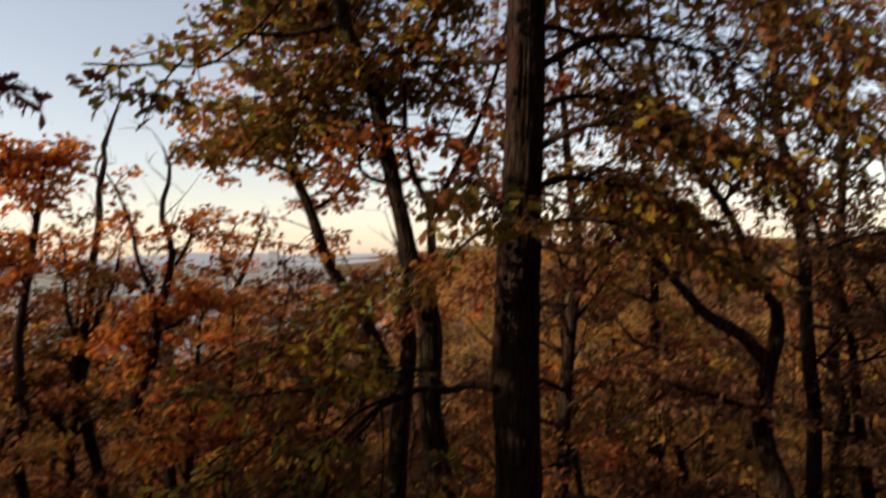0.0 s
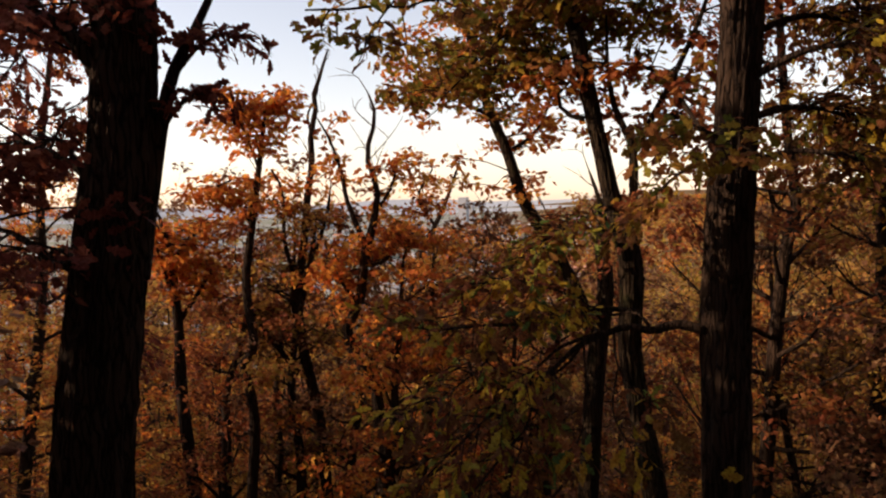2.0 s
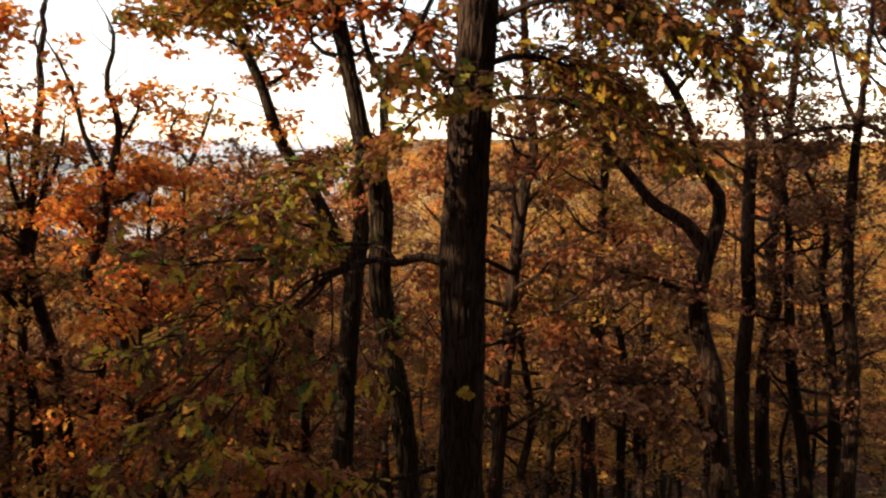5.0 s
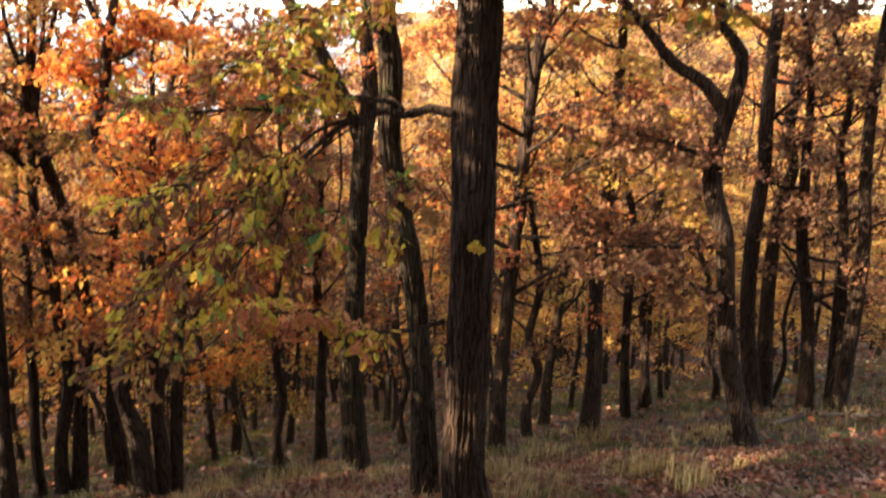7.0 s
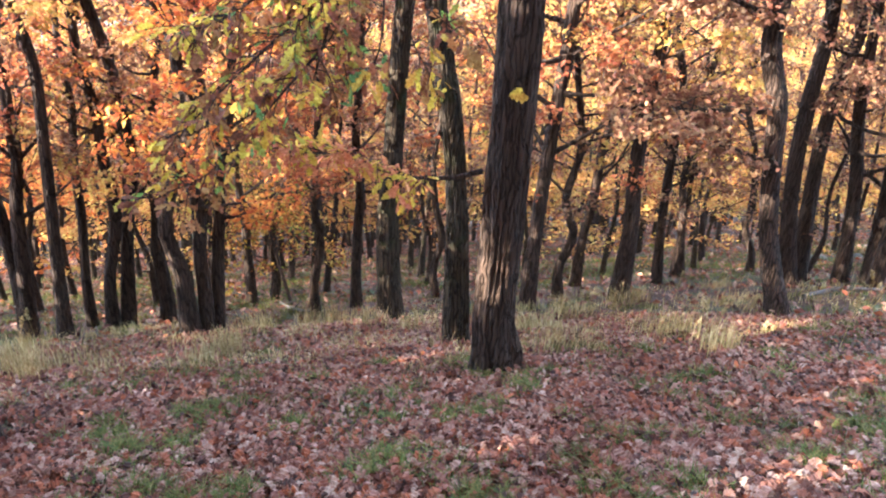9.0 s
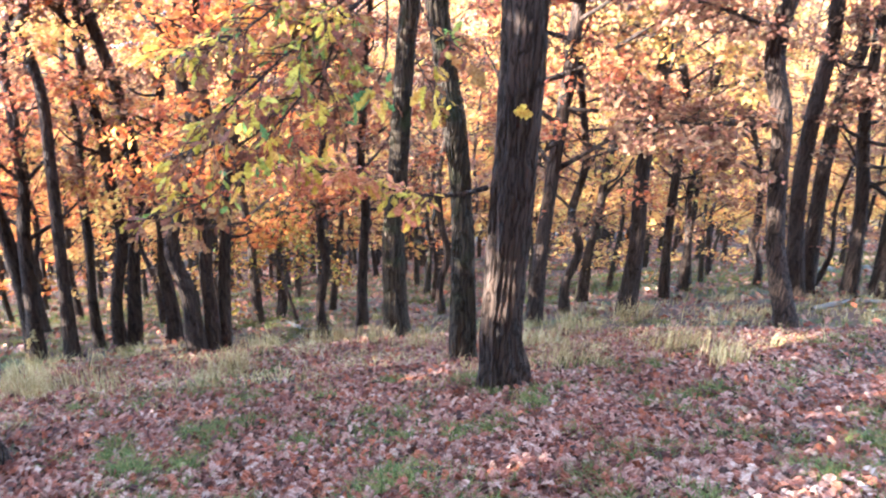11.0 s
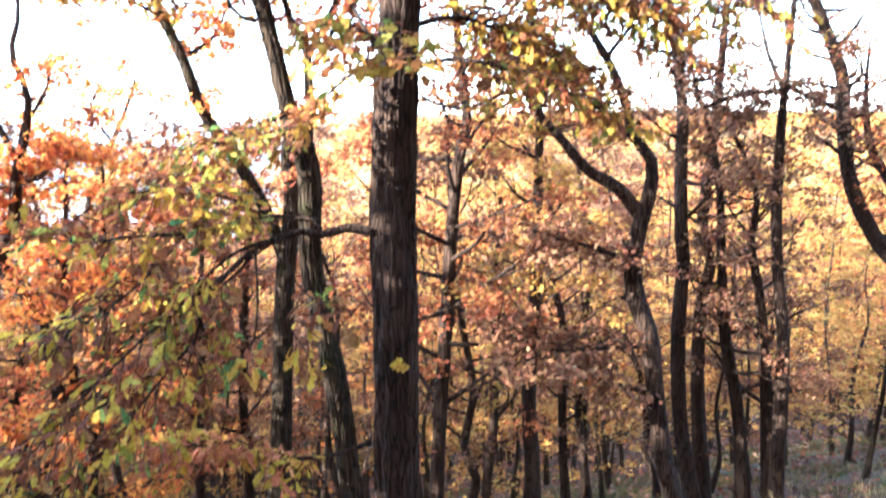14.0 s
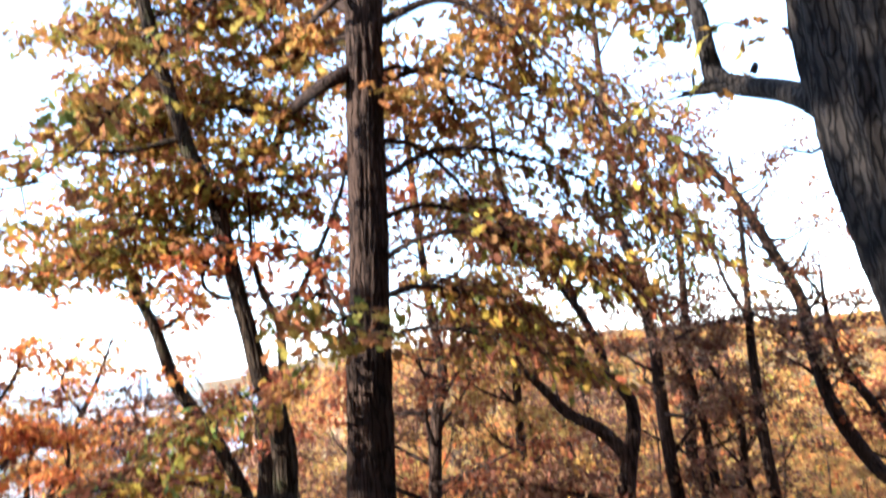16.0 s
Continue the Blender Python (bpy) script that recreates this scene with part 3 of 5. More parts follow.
spray(tr, [(0.57, 5.11, 1.94, 0.022), (0.88, 4.98, 1.98, 0.016), (1.38, 4.95, 1.84, 0.011), (1.92, 5.00, 1.60, 0.005)], 44, 0.5, CROWN)
spray(tr, [(0.60, 5.13, 3.00, 0.028), (1.10, 5.20, 3.22, 0.021), (1.80, 5.30, 3.12, 0.014), (2.50, 5.45, 2.80, 0.009), (3.10, 5.60, 2.40, 0.004)], 110, 0.75, CROWN)
spray(tr, [(0.68, 5.15, 4.12, 0.036), (1.12, 5.00, 4.22, 0.027), (1.60, 4.90, 3.92, 0.017), (2.10, 4.85, 3.42, 0.010), (2.52, 4.85, 2.92, 0.005)], 90, 0.7, CROWN)
spray(tr, [(0.66, 5.15, 3.70, 0.030), (1.10, 5.35, 3.85, 0.023), (1.75, 5.60, 3.75, 0.015), (2.50, 5.85, 3.55, 0.010), (3.20, 6.10, 3.20, 0.004)], 90, 0.75, CROWN)
spray(tr, [(0.60, 5.20, 3.30, 0.026), (1.00, 5.70, 3.35, 0.020), (1.50, 6.30, 3.05, 0.013), (2.00, 6.80, 2.55, 0.005)], 80, 0.7, CROWN)
spray(tr, [(0.55, 5.22, 2.20, 0.022), (0.90, 5.70, 2.32, 0.016), (1.40, 6.20, 2.18, 0.011), (1.95, 6.60, 1.90, 0.005)], 70, 0.6, CROWN)
spray(tr, [(0.55, 5.18, 2.72, 0.024), (0.95, 5.40, 2.86, 0.018), (1.45, 5.60, 2.76, 0.012), (2.00, 5.80, 2.50, 0.005)], 90, 0.65, CROWN)
spray(tr, [(0.56, 5.15, 2.20, 0.020), (0.90, 5.25, 2.27, 0.015), (1.30, 5.40, 2.16, 0.010), (1.75, 5.50, 1.94, 0.004)], 70, 0.55, CROWN)
limb(tr, [(0.71, 5.14, 4.54, 0.038), (1.25, 5.15, 4.68, 0.031), (2.07, 5.12, 4.53, 0.022), (2.83, 4.98, 4.12, 0.013)], 18, 0.34, 38, OLIVE)
limb(tr, [(0.59, 5.15, 4.63, 0.019), (-0.02, 4.77, 4.45, 0.010), (-1.10, 4.19, 2.96, 0.007), (-1.46, 3.88, 2.76, 0.008), (-1.74, 3.66, 2.71, 0.005)], 8, 0.16, 22, OLIVE)
limb(tr, [(-1.36, 3.96, 2.80, 0.006), (-1.46, 3.88, 2.64, 0.005), (-1.53, 3.85, 2.47, 0.003)], 3, 0.08, 16, OLIVE)
limb(tr, [(0.53, 5.16, 5.14, 0.045), (-0.21, 6.82, 5.98, 0.041), (-0.99, 6.88, 5.46, 0.026), (-1.19, 6.85, 5.01, 0.011)], 23, 0.45, 40, OLIVE)
limb(tr, [(-0.06, 6.82, 3.96, 0.031), (-0.52, 6.54, 4.01, 0.023), (-1.05, 6.97, 4.11, 0.016), (-1.49, 6.78, 3.76, 0.008)], 27, 0.43, 40, OLIVE)
limb(tr, [(0.74, 5.14, 4.88, 0.035), (1.12, 5.28, 4.88, 0.027), (1.50, 5.40, 4.59, 0.018), (1.77, 5.43, 4.15, 0.009)], 16, 0.4, 40, GOLD)
limb(tr, [(0.48, 5.16, 4.38, 0.034), (0.29, 5.07, 4.17, 0.024), (0.08, 6.82, 4.72, 0.022), (-0.28, 6.81, 4.46, 0.011)], 16, 0.3, 40, GOLD)
limb(tr, [(0.61, 5.15, 3.75, 0.024), (0.86, 5.22, 3.82, 0.018), (1.16, 5.38, 3.66, 0.013), (1.36, 5.44, 3.46, 0.006)], 14, 0.32, 40, GOLD)
limb(tr, [(0.66, 5.15, 5.58, 0.047), (0.30, 4.97, 5.02, 0.030), (-0.08, 6.82, 5.54, 0.026), (-0.36, 6.26, 4.78, 0.010)], 27, 0.45, 40, OLIVE)
limb(tr, [(0.42, 4.97, 2.06, 0.018), (0.36, 4.67, 2.10, 0.012), (0.29, 4.48, 2.00, 0.007)], 5, 0.22, 30, OLIVE)
limb(tr, [(0.49, 5.26, 4.09, 0.029), (0.17, 6.67, 4.55, 0.024), (-0.36, 7.06, 4.39, 0.016), (-0.91, 7.00, 4.12, 0.011), (-1.51, 6.88, 3.89, 0.008)], 34, 0.42, 36, OLIVE)
limb(tr, [(0.53, 5.26, 4.51, 0.030), (0.20, 6.67, 5.14, 0.024), (-0.35, 7.26, 4.97, 0.017), (-1.00, 7.39, 4.81, 0.012), (-1.95, 7.18, 4.95, 0.009)], 34, 0.46, 36, GOLD)
limb(tr, [(0.34, 5.25, 2.07, 0.017), (0.05, 6.65, 2.75, 0.017), (-0.44, 6.93, 2.91, 0.013), (-1.01, 6.96, 2.98, 0.008), (-1.79, 6.78, 2.69, 0.005)], 24, 0.4, 36, OLIVE)
bare_twigs(tr, 14)
finish(tr)
tr = oak("crooked oak with a kinked mossy trunk and rust leaves", [(0.14, 6.13, -2.85, 0.165), (0.12, 6.13, -2.60, 0.130), (0.09, 6.13, -1.70, 0.101), (0.05, 6.19, -1.05, 0.089), (-0.03, 6.13, -0.41, 0.094), (-0.09, 6.18, -0.06, 0.084), (-0.18, 6.18, 0.51, 0.087), (-0.16, 6.18, 1.11, 0.091), (-0.22, 6.18, 1.48, 0.082), (-0.33, 6.18, 1.82, 0.066), (-0.51, 6.17, 2.70, 0.060), (-0.60, 6.16, 3.14, 0.060), (-0.79, 6.13, 3.58, 0.057), (-1.04, 6.11, 4.57, 0.055), (-1.17, 6.09, 5.46, 0.039), (-1.20, 6.08, 6.70, 0.023)], BARK_MOSS)
limb(tr, [(-0.17, 6.20, 1.36, 0.041), (-0.14, 6.20, 1.80, 0.034), (-0.15, 6.20, 2.11, 0.029), (-0.28, 6.19, 2.43, 0.023), (-0.33, 6.19, 2.74, 0.016), (-0.34, 6.19, 3.14, 0.009)], 4, 0.3, 30, RUSSET)
limb(tr, [(-0.15, 6.20, 1.80, 0.029), (-0.14, 6.20, 2.07, 0.027), (-0.03, 6.20, 2.28, 0.025), (0.16, 6.20, 2.64, 0.023), (0.39, 6.20, 3.17, 0.016), (0.53, 6.19, 3.77, 0.012)], 8, 0.4, 34, RUSSET)
limb(tr, [(-0.51, 6.17, 2.35, 0.023), (-0.64, 6.15, 2.39, 0.018), (-0.72, 6.14, 2.53, 0.014), (-0.55, 6.16, 2.70, 0.009)], 4, 0.25, 30, ORANGE)
spray(tr, [(-0.12, 6.05, 0.85, 0.022), (-0.46, 5.63, 0.93, 0.018), (-0.67, 5.20, 0.92, 0.014), (-0.86, 4.86, 0.93, 0.011), (-1.07, 4.66, 0.95, 0.008), (-1.33, 4.48, 0.95, 0.006), (-1.54, 4.35, 1.01, 0.003)], 40, 0.36, FRESH, start=0.3)
spray(tr, [(-0.86, 4.86, 0.93, 0.009), (-1.08, 4.61, 0.69, 0.007), (-1.29, 4.44, 0.54, 0.005), (-1.48, 4.27, 0.47, 0.003)], 26, 0.34, FRESH)
spray(tr, [(-0.46, 5.63, 0.93, 0.012), (-0.68, 5.30, 1.11, 0.009), (-0.91, 5.05, 1.19, 0.006), (-1.21, 4.88, 1.18, 0.003)], 30, 0.36, FRESH)
spray(tr, [(-0.28, 6.14, 1.67, 0.020), (-0.53, 5.82, 1.56, 0.014), (-0.72, 5.49, 1.46, 0.009), (-0.90, 5.26, 1.30, 0.004)], 50, 0.42, [(SPRAY, 0.5), (OLIVE, 0.5)], start=0.15)
limb(tr, [(-0.11, 6.20, 2.02, 0.020), (0.08, 6.20, 2.30, 0.016), (0.26, 6.20, 2.32, 0.011), (0.43, 6.20, 2.22, 0.007)], 6, 0.25, 24, RUSSET)
limb(tr, [(-0.84, 6.13, 3.62, 0.028), (-1.23, 6.05, 3.51, 0.021), (-1.60, 5.95, 3.49, 0.014), (-1.91, 5.85, 3.30, 0.007)], 10, 0.4, 36, OLIVE)
bare_twigs(tr, 14)
finish(tr)
tr = oak("mossy grey oak trunk with grass round its foot", [(-0.67, 8.21, -3.89, 0.224), (-0.68, 8.21, -3.58, 0.163), (-0.71, 8.21, -2.56, 0.135), (-0.65, 8.22, -1.64, 0.117), (-0.60, 8.24, -0.79, 0.107), (-0.54, 8.27, 0.03, 0.105), (-0.44, 8.28, 0.76, 0.086), (-0.48, 8.28, 1.23, 0.073), (-0.45, 8.29, 1.42, 0.049), (-0.50, 8.29, 1.71, 0.027), (-0.60, 8.28, 2.01, 0.012)], BARK_MOSS)
limb(tr, [(-0.53, 8.29, 0.08, 0.074), (-0.70, 8.27, 0.62, 0.071), (-0.97, 8.24, 1.19, 0.067), (-1.28, 8.19, 1.70, 0.067), (-1.45, 8.16, 2.23, 0.058), (-1.67, 8.11, 2.80, 0.046), (-1.83, 8.08, 3.48, 0.031), (-1.94, 8.05, 4.38, 0.019)], 14, 0.4, 34, ORANGE)
limb(tr, [(-1.45, 8.16, 2.23, 0.027), (-1.14, 8.21, 2.45, 0.018), (-0.96, 8.24, 2.85, 0.012)], 10, 0.4, 34, ORANGE)
limb(tr, [(-1.60, 8.13, 2.63, 0.028), (-1.85, 8.07, 2.75, 0.018), (-2.13, 7.99, 3.03, 0.012)], 12, 0.4, 34, ORANGE)
limb(tr, [(-1.78, 8.09, 3.31, 0.022), (-1.51, 8.15, 3.72, 0.016), (-1.18, 8.21, 4.08, 0.009)], 9, 0.4, 30, RUSSET)
bare_twigs(tr, 14)
finish(tr)
tr = oak("s-shaped oak with a forked crown on the grassy slope", [(3.83, 7.52, -3.12, 0.183), (3.77, 7.55, -2.98, 0.133), (3.62, 7.62, -2.51, 0.113), (3.50, 7.67, -1.99, 0.101), (3.41, 7.71, -1.35, 0.098), (3.34, 7.75, -0.75, 0.103), (3.19, 7.86, -0.23, 0.102), (3.20, 7.90, 0.22, 0.094), (3.27, 7.87, 0.59, 0.081), (3.34, 7.84, 0.92, 0.072), (3.31, 7.85, 1.22, 0.065), (3.13, 7.92, 1.42, 0.056), (3.10, 7.97, 1.68, 0.053), (2.94, 8.03, 2.12, 0.047), (2.58, 8.15, 2.77, 0.041), (2.26, 8.23, 3.55, 0.032), (2.19, 8.25, 4.44, 0.023)], BARK_DARK)
limb(tr, [(3.27, 7.87, 0.54, 0.081), (3.03, 7.96, 0.85, 0.069), (2.71, 8.07, 1.06, 0.062), (2.47, 8.15, 1.35, 0.053), (2.22, 8.22, 1.64, 0.044), (1.96, 8.28, 2.05, 0.028), (1.69, 8.34, 2.56, 0.016)], 12, 0.5, 40, OLIVE)
limb(tr, [(3.40, 7.82, -0.85, 0.045), (2.89, 7.75, -0.83, 0.031), (2.37, 7.71, -0.84, 0.022), (1.74, 7.66, -0.62, 0.012)], 20, 0.4, 44, PLUM)
limb(tr, [(3.40, 7.81, -1.42, 0.033), (3.02, 7.70, -1.25, 0.022), (2.73, 7.59, -1.16, 0.012)], 4, 0.3, 30, PLUM)
limb(tr, [(3.21, 7.89, 0.04, 0.032), (2.76, 7.90, 0.23, 0.022), (2.22, 7.75, 0.38, 0.012)], 14, 0.34, 44, PLUM)
limb(tr, [(2.89, 8.04, 2.25, 0.025), (3.15, 7.95, 2.66, 0.019), (3.31, 7.89, 3.45, 0.013)], 9, 0.5, 40, OLIVE)
bare_twigs(tr, 14)
finish(tr)
tr = oak("slender upright oak with a thin brown crown", [(5.01, 9.78, -3.99, 0.135), (4.79, 9.89, -2.94, 0.109), (4.71, 9.93, -2.12, 0.102), (4.68, 9.94, -1.18, 0.100), (4.74, 10.01, -0.39, 0.095), (4.66, 9.95, 0.10, 0.090), (4.66, 10.05, 1.16, 0.085), (4.68, 10.07, 1.54, 0.081), (4.55, 10.13, 2.73, 0.073), (4.42, 10.19, 3.30, 0.070), (4.38, 10.20, 4.75, 0.059), (4.36, 10.21, 6.79, 0.036)])
auto_limbs(tr, 20, 0.4, 0.75, PLUM)
bare_twigs(tr, 14)
finish(tr)
tr = oak("slender leaning oak with sparse brown leaves", [(5.54, 10.63, -4.23, 0.127), (5.38, 10.71, -2.38, 0.102), (5.39, 10.71, -1.12, 0.090), (5.52, 10.74, -0.54, 0.081), (5.35, 10.73, 0.01, 0.085), (5.46, 10.77, 1.13, 0.075), (5.50, 10.79, 1.49, 0.066), (5.57, 10.76, 3.19, 0.053), (5.60, 10.74, 4.90, 0.032)])
auto_limbs(tr, 14, 0.45, 0.7, RUSSET)
bare_twigs(tr, 14)
finish(tr)
tr = oak("slim dark oak with russet leaves", [(1.06, 8.42, -3.79, 0.117), (1.07, 8.41, -2.89, 0.091), (1.13, 8.41, -1.70, 0.080), (1.20, 8.40, -0.70, 0.077), (1.26, 8.42, 0.24, 0.070), (1.37, 8.44, 1.22, 0.063), (1.46, 8.45, 1.59, 0.056), (1.37, 8.46, 2.35, 0.047), (1.29, 8.48, 3.62, 0.038), (1.24, 8.48, 4.90, 0.027)])
auto_limbs(tr, 30, 0.25, 0.9, RUSSET)
bare_twigs(tr, 14)
finish(tr)
tr = oak("slim oak with a sunlit patch of bark", [(2.37, 9.08, -3.96, 0.143), (2.39, 9.07, -2.92, 0.107), (2.34, 9.09, -1.83, 0.095), (2.40, 9.07, -0.56, 0.078), (2.44, 9.14, -0.40, 0.071), (2.44, 9.14, 0.79, 0.059), (2.45, 9.15, 1.73, 0.045), (2.37, 9.19, 2.71, 0.031), (2.30, 9.20, 3.76, 0.021)])
auto_limbs(tr, 18, 0.36, 0.6, GOLD)
bare_twigs(tr, 14)
finish(tr)
tr = oak("slim dark-barked oak in an autumn wood", [(3.49, 11.05, -4.79, 0.103), (3.41, 11.07, -3.91, 0.076), (3.37, 11.08, -3.01, 0.070), (3.37, 11.08, -2.15, 0.065), (3.34, 11.09, -1.38, 0.056), (3.10, 11.16, -0.52, 0.049), (3.15, 11.15, 0.31, 0.038), (2.99, 11.19, 1.08, 0.029), (2.88, 11.22, 2.25, 0.015)])
auto_limbs(tr, 19, 0.26, 0.66, PLUM)
bare_twigs(tr, 14)
finish(tr)
tr = oak("slim dark-barked oak in an autumn wood", [(4.01, 11.82, -5.05, 0.091), (3.98, 11.83, -4.12, 0.067), (3.87, 11.87, -3.19, 0.062), (3.94, 11.85, -2.29, 0.057), (3.96, 11.84, -1.47, 0.050), (4.07, 11.80, -0.52, 0.043), (3.87, 11.87, 0.34, 0.034), (3.77, 11.90, 1.15, 0.026), (3.53, 11.98, 2.39, 0.013)])
auto_limbs(tr, 19, 0.26, 0.66, GOLD)
bare_twigs(tr, 14)
finish(tr)
tr = oak("slim dark-barked oak in an autumn wood", [(1.67, 9.64, -4.32, 0.094), (1.61, 9.65, -3.78, 0.070), (1.76, 9.62, -3.22, 0.065), (1.60, 9.65, -2.72, 0.060), (1.72, 9.63, -1.97, 0.052), (1.60, 9.65, -1.15, 0.044), (1.48, 9.67, -0.38, 0.034), (1.44, 9.68, 0.34, 0.026), (1.39, 9.68, 1.43, 0.013)])
auto_limbs(tr, 19, 0.26, 0.66, PLUM)
bare_twigs(tr, 14)
finish(tr)
tr = oak("slim dark-barked oak in an autumn wood", [(2.17, 11.17, -4.94, 0.108), (2.19, 11.17, -4.08, 0.080), (2.29, 11.15, -3.21, 0.073), (2.32, 11.14, -2.40, 0.068), (2.51, 11.10, -1.59, 0.059), (2.30, 11.15, -0.71, 0.051), (2.43, 11.12, 0.14, 0.040), (2.27, 11.16, 0.92, 0.030), (2.23, 11.16, 2.10, 0.015)])
auto_limbs(tr, 19, 0.26, 0.66, GOLD)
bare_twigs(tr, 14)
finish(tr)
tr = oak("slim dark-barked oak in an autumn wood", [(5.51, 12.31, -5.17, 0.090), (5.47, 12.33, -4.71, 0.067), (5.28, 12.41, -4.30, 0.063), (5.31, 12.39, -3.85, 0.059), (5.19, 12.45, -2.93, 0.051), (4.86, 12.58, -1.90, 0.044), (4.94, 12.55, -0.88, 0.034), (4.67, 12.65, 0.04, 0.026), (4.39, 12.75, 1.46, 0.013)])
auto_limbs(tr, 19, 0.26, 0.66, PLUM)
bare_twigs(tr, 14)
finish(tr)
tr = oak("slim dark-barked oak in an autumn wood", [(5.80, 9.91, -4.09, 0.129), (5.73, 9.96, -3.24, 0.095), (5.63, 10.01, -2.38, 0.088), (5.48, 10.10, -1.58, 0.082), (5.41, 10.13, -0.90, 0.071), (5.36, 10.16, -0.11, 0.062), (5.31, 10.19, 0.63, 0.049), (5.18, 10.25, 1.32, 0.037), (4.88, 10.40, 2.37, 0.019)])
auto_limbs(tr, 19, 0.26, 0.66, PLUM)
bare_twigs(tr, 14)
finish(tr)
tr = oak("slim dark-barked oak in an autumn wood", [(6.12, 9.72, -3.99, 0.140), (6.06, 9.76, -3.47, 0.105), (6.02, 9.78, -2.94, 0.098), (5.99, 9.80, -2.43, 0.091), (5.92, 9.84, -1.72, 0.079), (5.84, 9.89, -0.90, 0.068), (5.71, 9.97, -0.14, 0.053), (5.72, 9.96, 0.60, 0.041), (5.33, 10.17, 1.68, 0.020)])
auto_limbs(tr, 19, 0.26, 0.66, PLUM)
bare_twigs(tr, 14)
finish(tr)
tr = oak("slim dark-barked oak in an autumn wood", [(-1.27, 9.50, -4.58, 0.104), (-1.27, 9.50, -3.94, 0.077), (-1.24, 9.50, -3.30, 0.071), (-1.19, 9.51, -2.69, 0.065), (-1.24, 9.50, -1.97, 0.056), (-1.18, 9.51, -1.15, 0.048), (-1.13, 9.51, -0.38, 0.037), (-1.05, 9.52, 0.33, 0.028), (-1.10, 9.52, 1.40, 0.014)])
auto_limbs(tr, 15, 0.32, 0.62, RUSSET)
bare_twigs(tr, 14)
finish(tr)
tr = oak("slim dark-barked oak in an autumn wood", [(-1.73, 8.91, -4.33, 0.084), (-1.76, 8.91, -3.78, 0.062), (-1.65, 8.93, -3.23, 0.057), (-1.71, 8.92, -2.70, 0.053), (-1.67, 8.93, -2.01, 0.046), (-1.60, 8.94, -1.22, 0.039), (-1.58, 8.94, -0.49, 0.030), (-1.52, 8.95, 0.20, 0.023), (-1.57, 8.94, 1.22, 0.011)])
auto_limbs(tr, 15, 0.32, 0.62, PLUM)
bare_twigs(tr, 14)
finish(tr)
tr = oak("slim dark-barked oak in an autumn wood", [(-3.10, 10.53, -5.20, 0.106), (-3.09, 10.54, -4.65, 0.079), (-3.10, 10.53, -4.10, 0.073), (-3.09, 10.54, -3.58, 0.068), (-3.16, 10.52, -2.75, 0.058), (-2.96, 10.57, -1.82, 0.050), (-3.10, 10.54, -0.94, 0.039), (-3.08, 10.54, -0.13, 0.029), (-2.87, 10.60, 1.09, 0.015)])
auto_limbs(tr, 15, 0.32, 0.62, GOLD)
bare_twigs(tr, 14)
finish(tr)
tr = oak("slim dark-barked oak in an autumn wood", [(-2.93, 11.10, -5.50, 0.086), (-2.81, 11.13, -5.04, 0.065), (-2.85, 11.12, -4.58, 0.060), (-2.84, 11.12, -4.14, 0.056), (-2.58, 11.19, -3.27, 0.048), (-2.68, 11.16, -2.25, 0.041), (-2.46, 11.21, -1.31, 0.032), (-2.61, 11.18, -0.43, 0.024), (-2.44, 11.22, 0.89, 0.012)])
auto_limbs(tr, 15, 0.32, 0.62, ORANGE)
bare_twigs(tr, 14)
finish(tr)
tr = oak("slim dark-barked oak in an autumn wood", [(-3.77, 8.81, -4.51, 0.124), (-3.74, 8.82, -3.94, 0.092), (-3.77, 8.81, -3.36, 0.085), (-3.72, 8.83, -2.83, 0.079), (-3.69, 8.84, -2.14, 0.068), (-3.59, 8.88, -1.35, 0.058), (-3.45, 8.94, -0.62, 0.045), (-3.24, 9.01, 0.07, 0.034), (-3.32, 8.99, 1.11, 0.017)])
auto_limbs(tr, 15, 0.32, 0.62, PLUM)
bare_twigs(tr, 14)
finish(tr)
tr = oak("slim dark-barked oak in an autumn wood", [(-4.38, 8.48, -4.44, 0.100), (-4.31, 8.49, -3.60, 0.076), (-4.12, 8.54, -2.76, 0.076), (-4.14, 8.53, -1.96, 0.069), (-4.14, 8.53, -1.34, 0.060), (-4.21, 8.49, -0.62, 0.052), (-4.16, 8.52, 0.04, 0.040), (-4.04, 8.58, 0.66, 0.031), (-3.86, 8.66, 1.60, 0.015)])
auto_limbs(tr, 15, 0.32, 0.62, GOLD)
bare_twigs(tr, 14)
finish(tr)
tr = oak("slim dark-barked oak in an autumn wood", [(-4.80, 8.75, -4.64, 0.086), (-4.77, 8.77, -3.78, 0.063), (-4.69, 8.81, -2.91, 0.058), (-4.66, 8.83, -2.10, 0.053), (-4.58, 8.87, -1.46, 0.046), (-4.60, 8.86, -0.72, 0.040), (-4.53, 8.90, -0.03, 0.031), (-4.37, 8.97, 0.62, 0.024), (-4.32, 9.00, 1.60, 0.012)])
auto_limbs(tr, 15, 0.32, 0.62, PLUM)
bare_twigs(tr, 14)
finish(tr)
tr = oak("slim dark-barked oak in an autumn wood", [(-2.81, 7.90, -3.94, 0.110), (-2.73, 7.92, -3.42, 0.081), (-2.69, 7.94, -2.89, 0.075), (-2.63, 7.96, -2.38, 0.069), (-2.56, 7.98, -1.76, 0.059), (-2.40, 8.03, -1.06, 0.051), (-2.35, 8.05, -0.39, 0.039), (-2.32, 8.05, 0.23, 0.030), (-2.26, 8.07, 1.16, 0.015)])
auto_limbs(tr, 15, 0.32, 0.62, RUSSET)
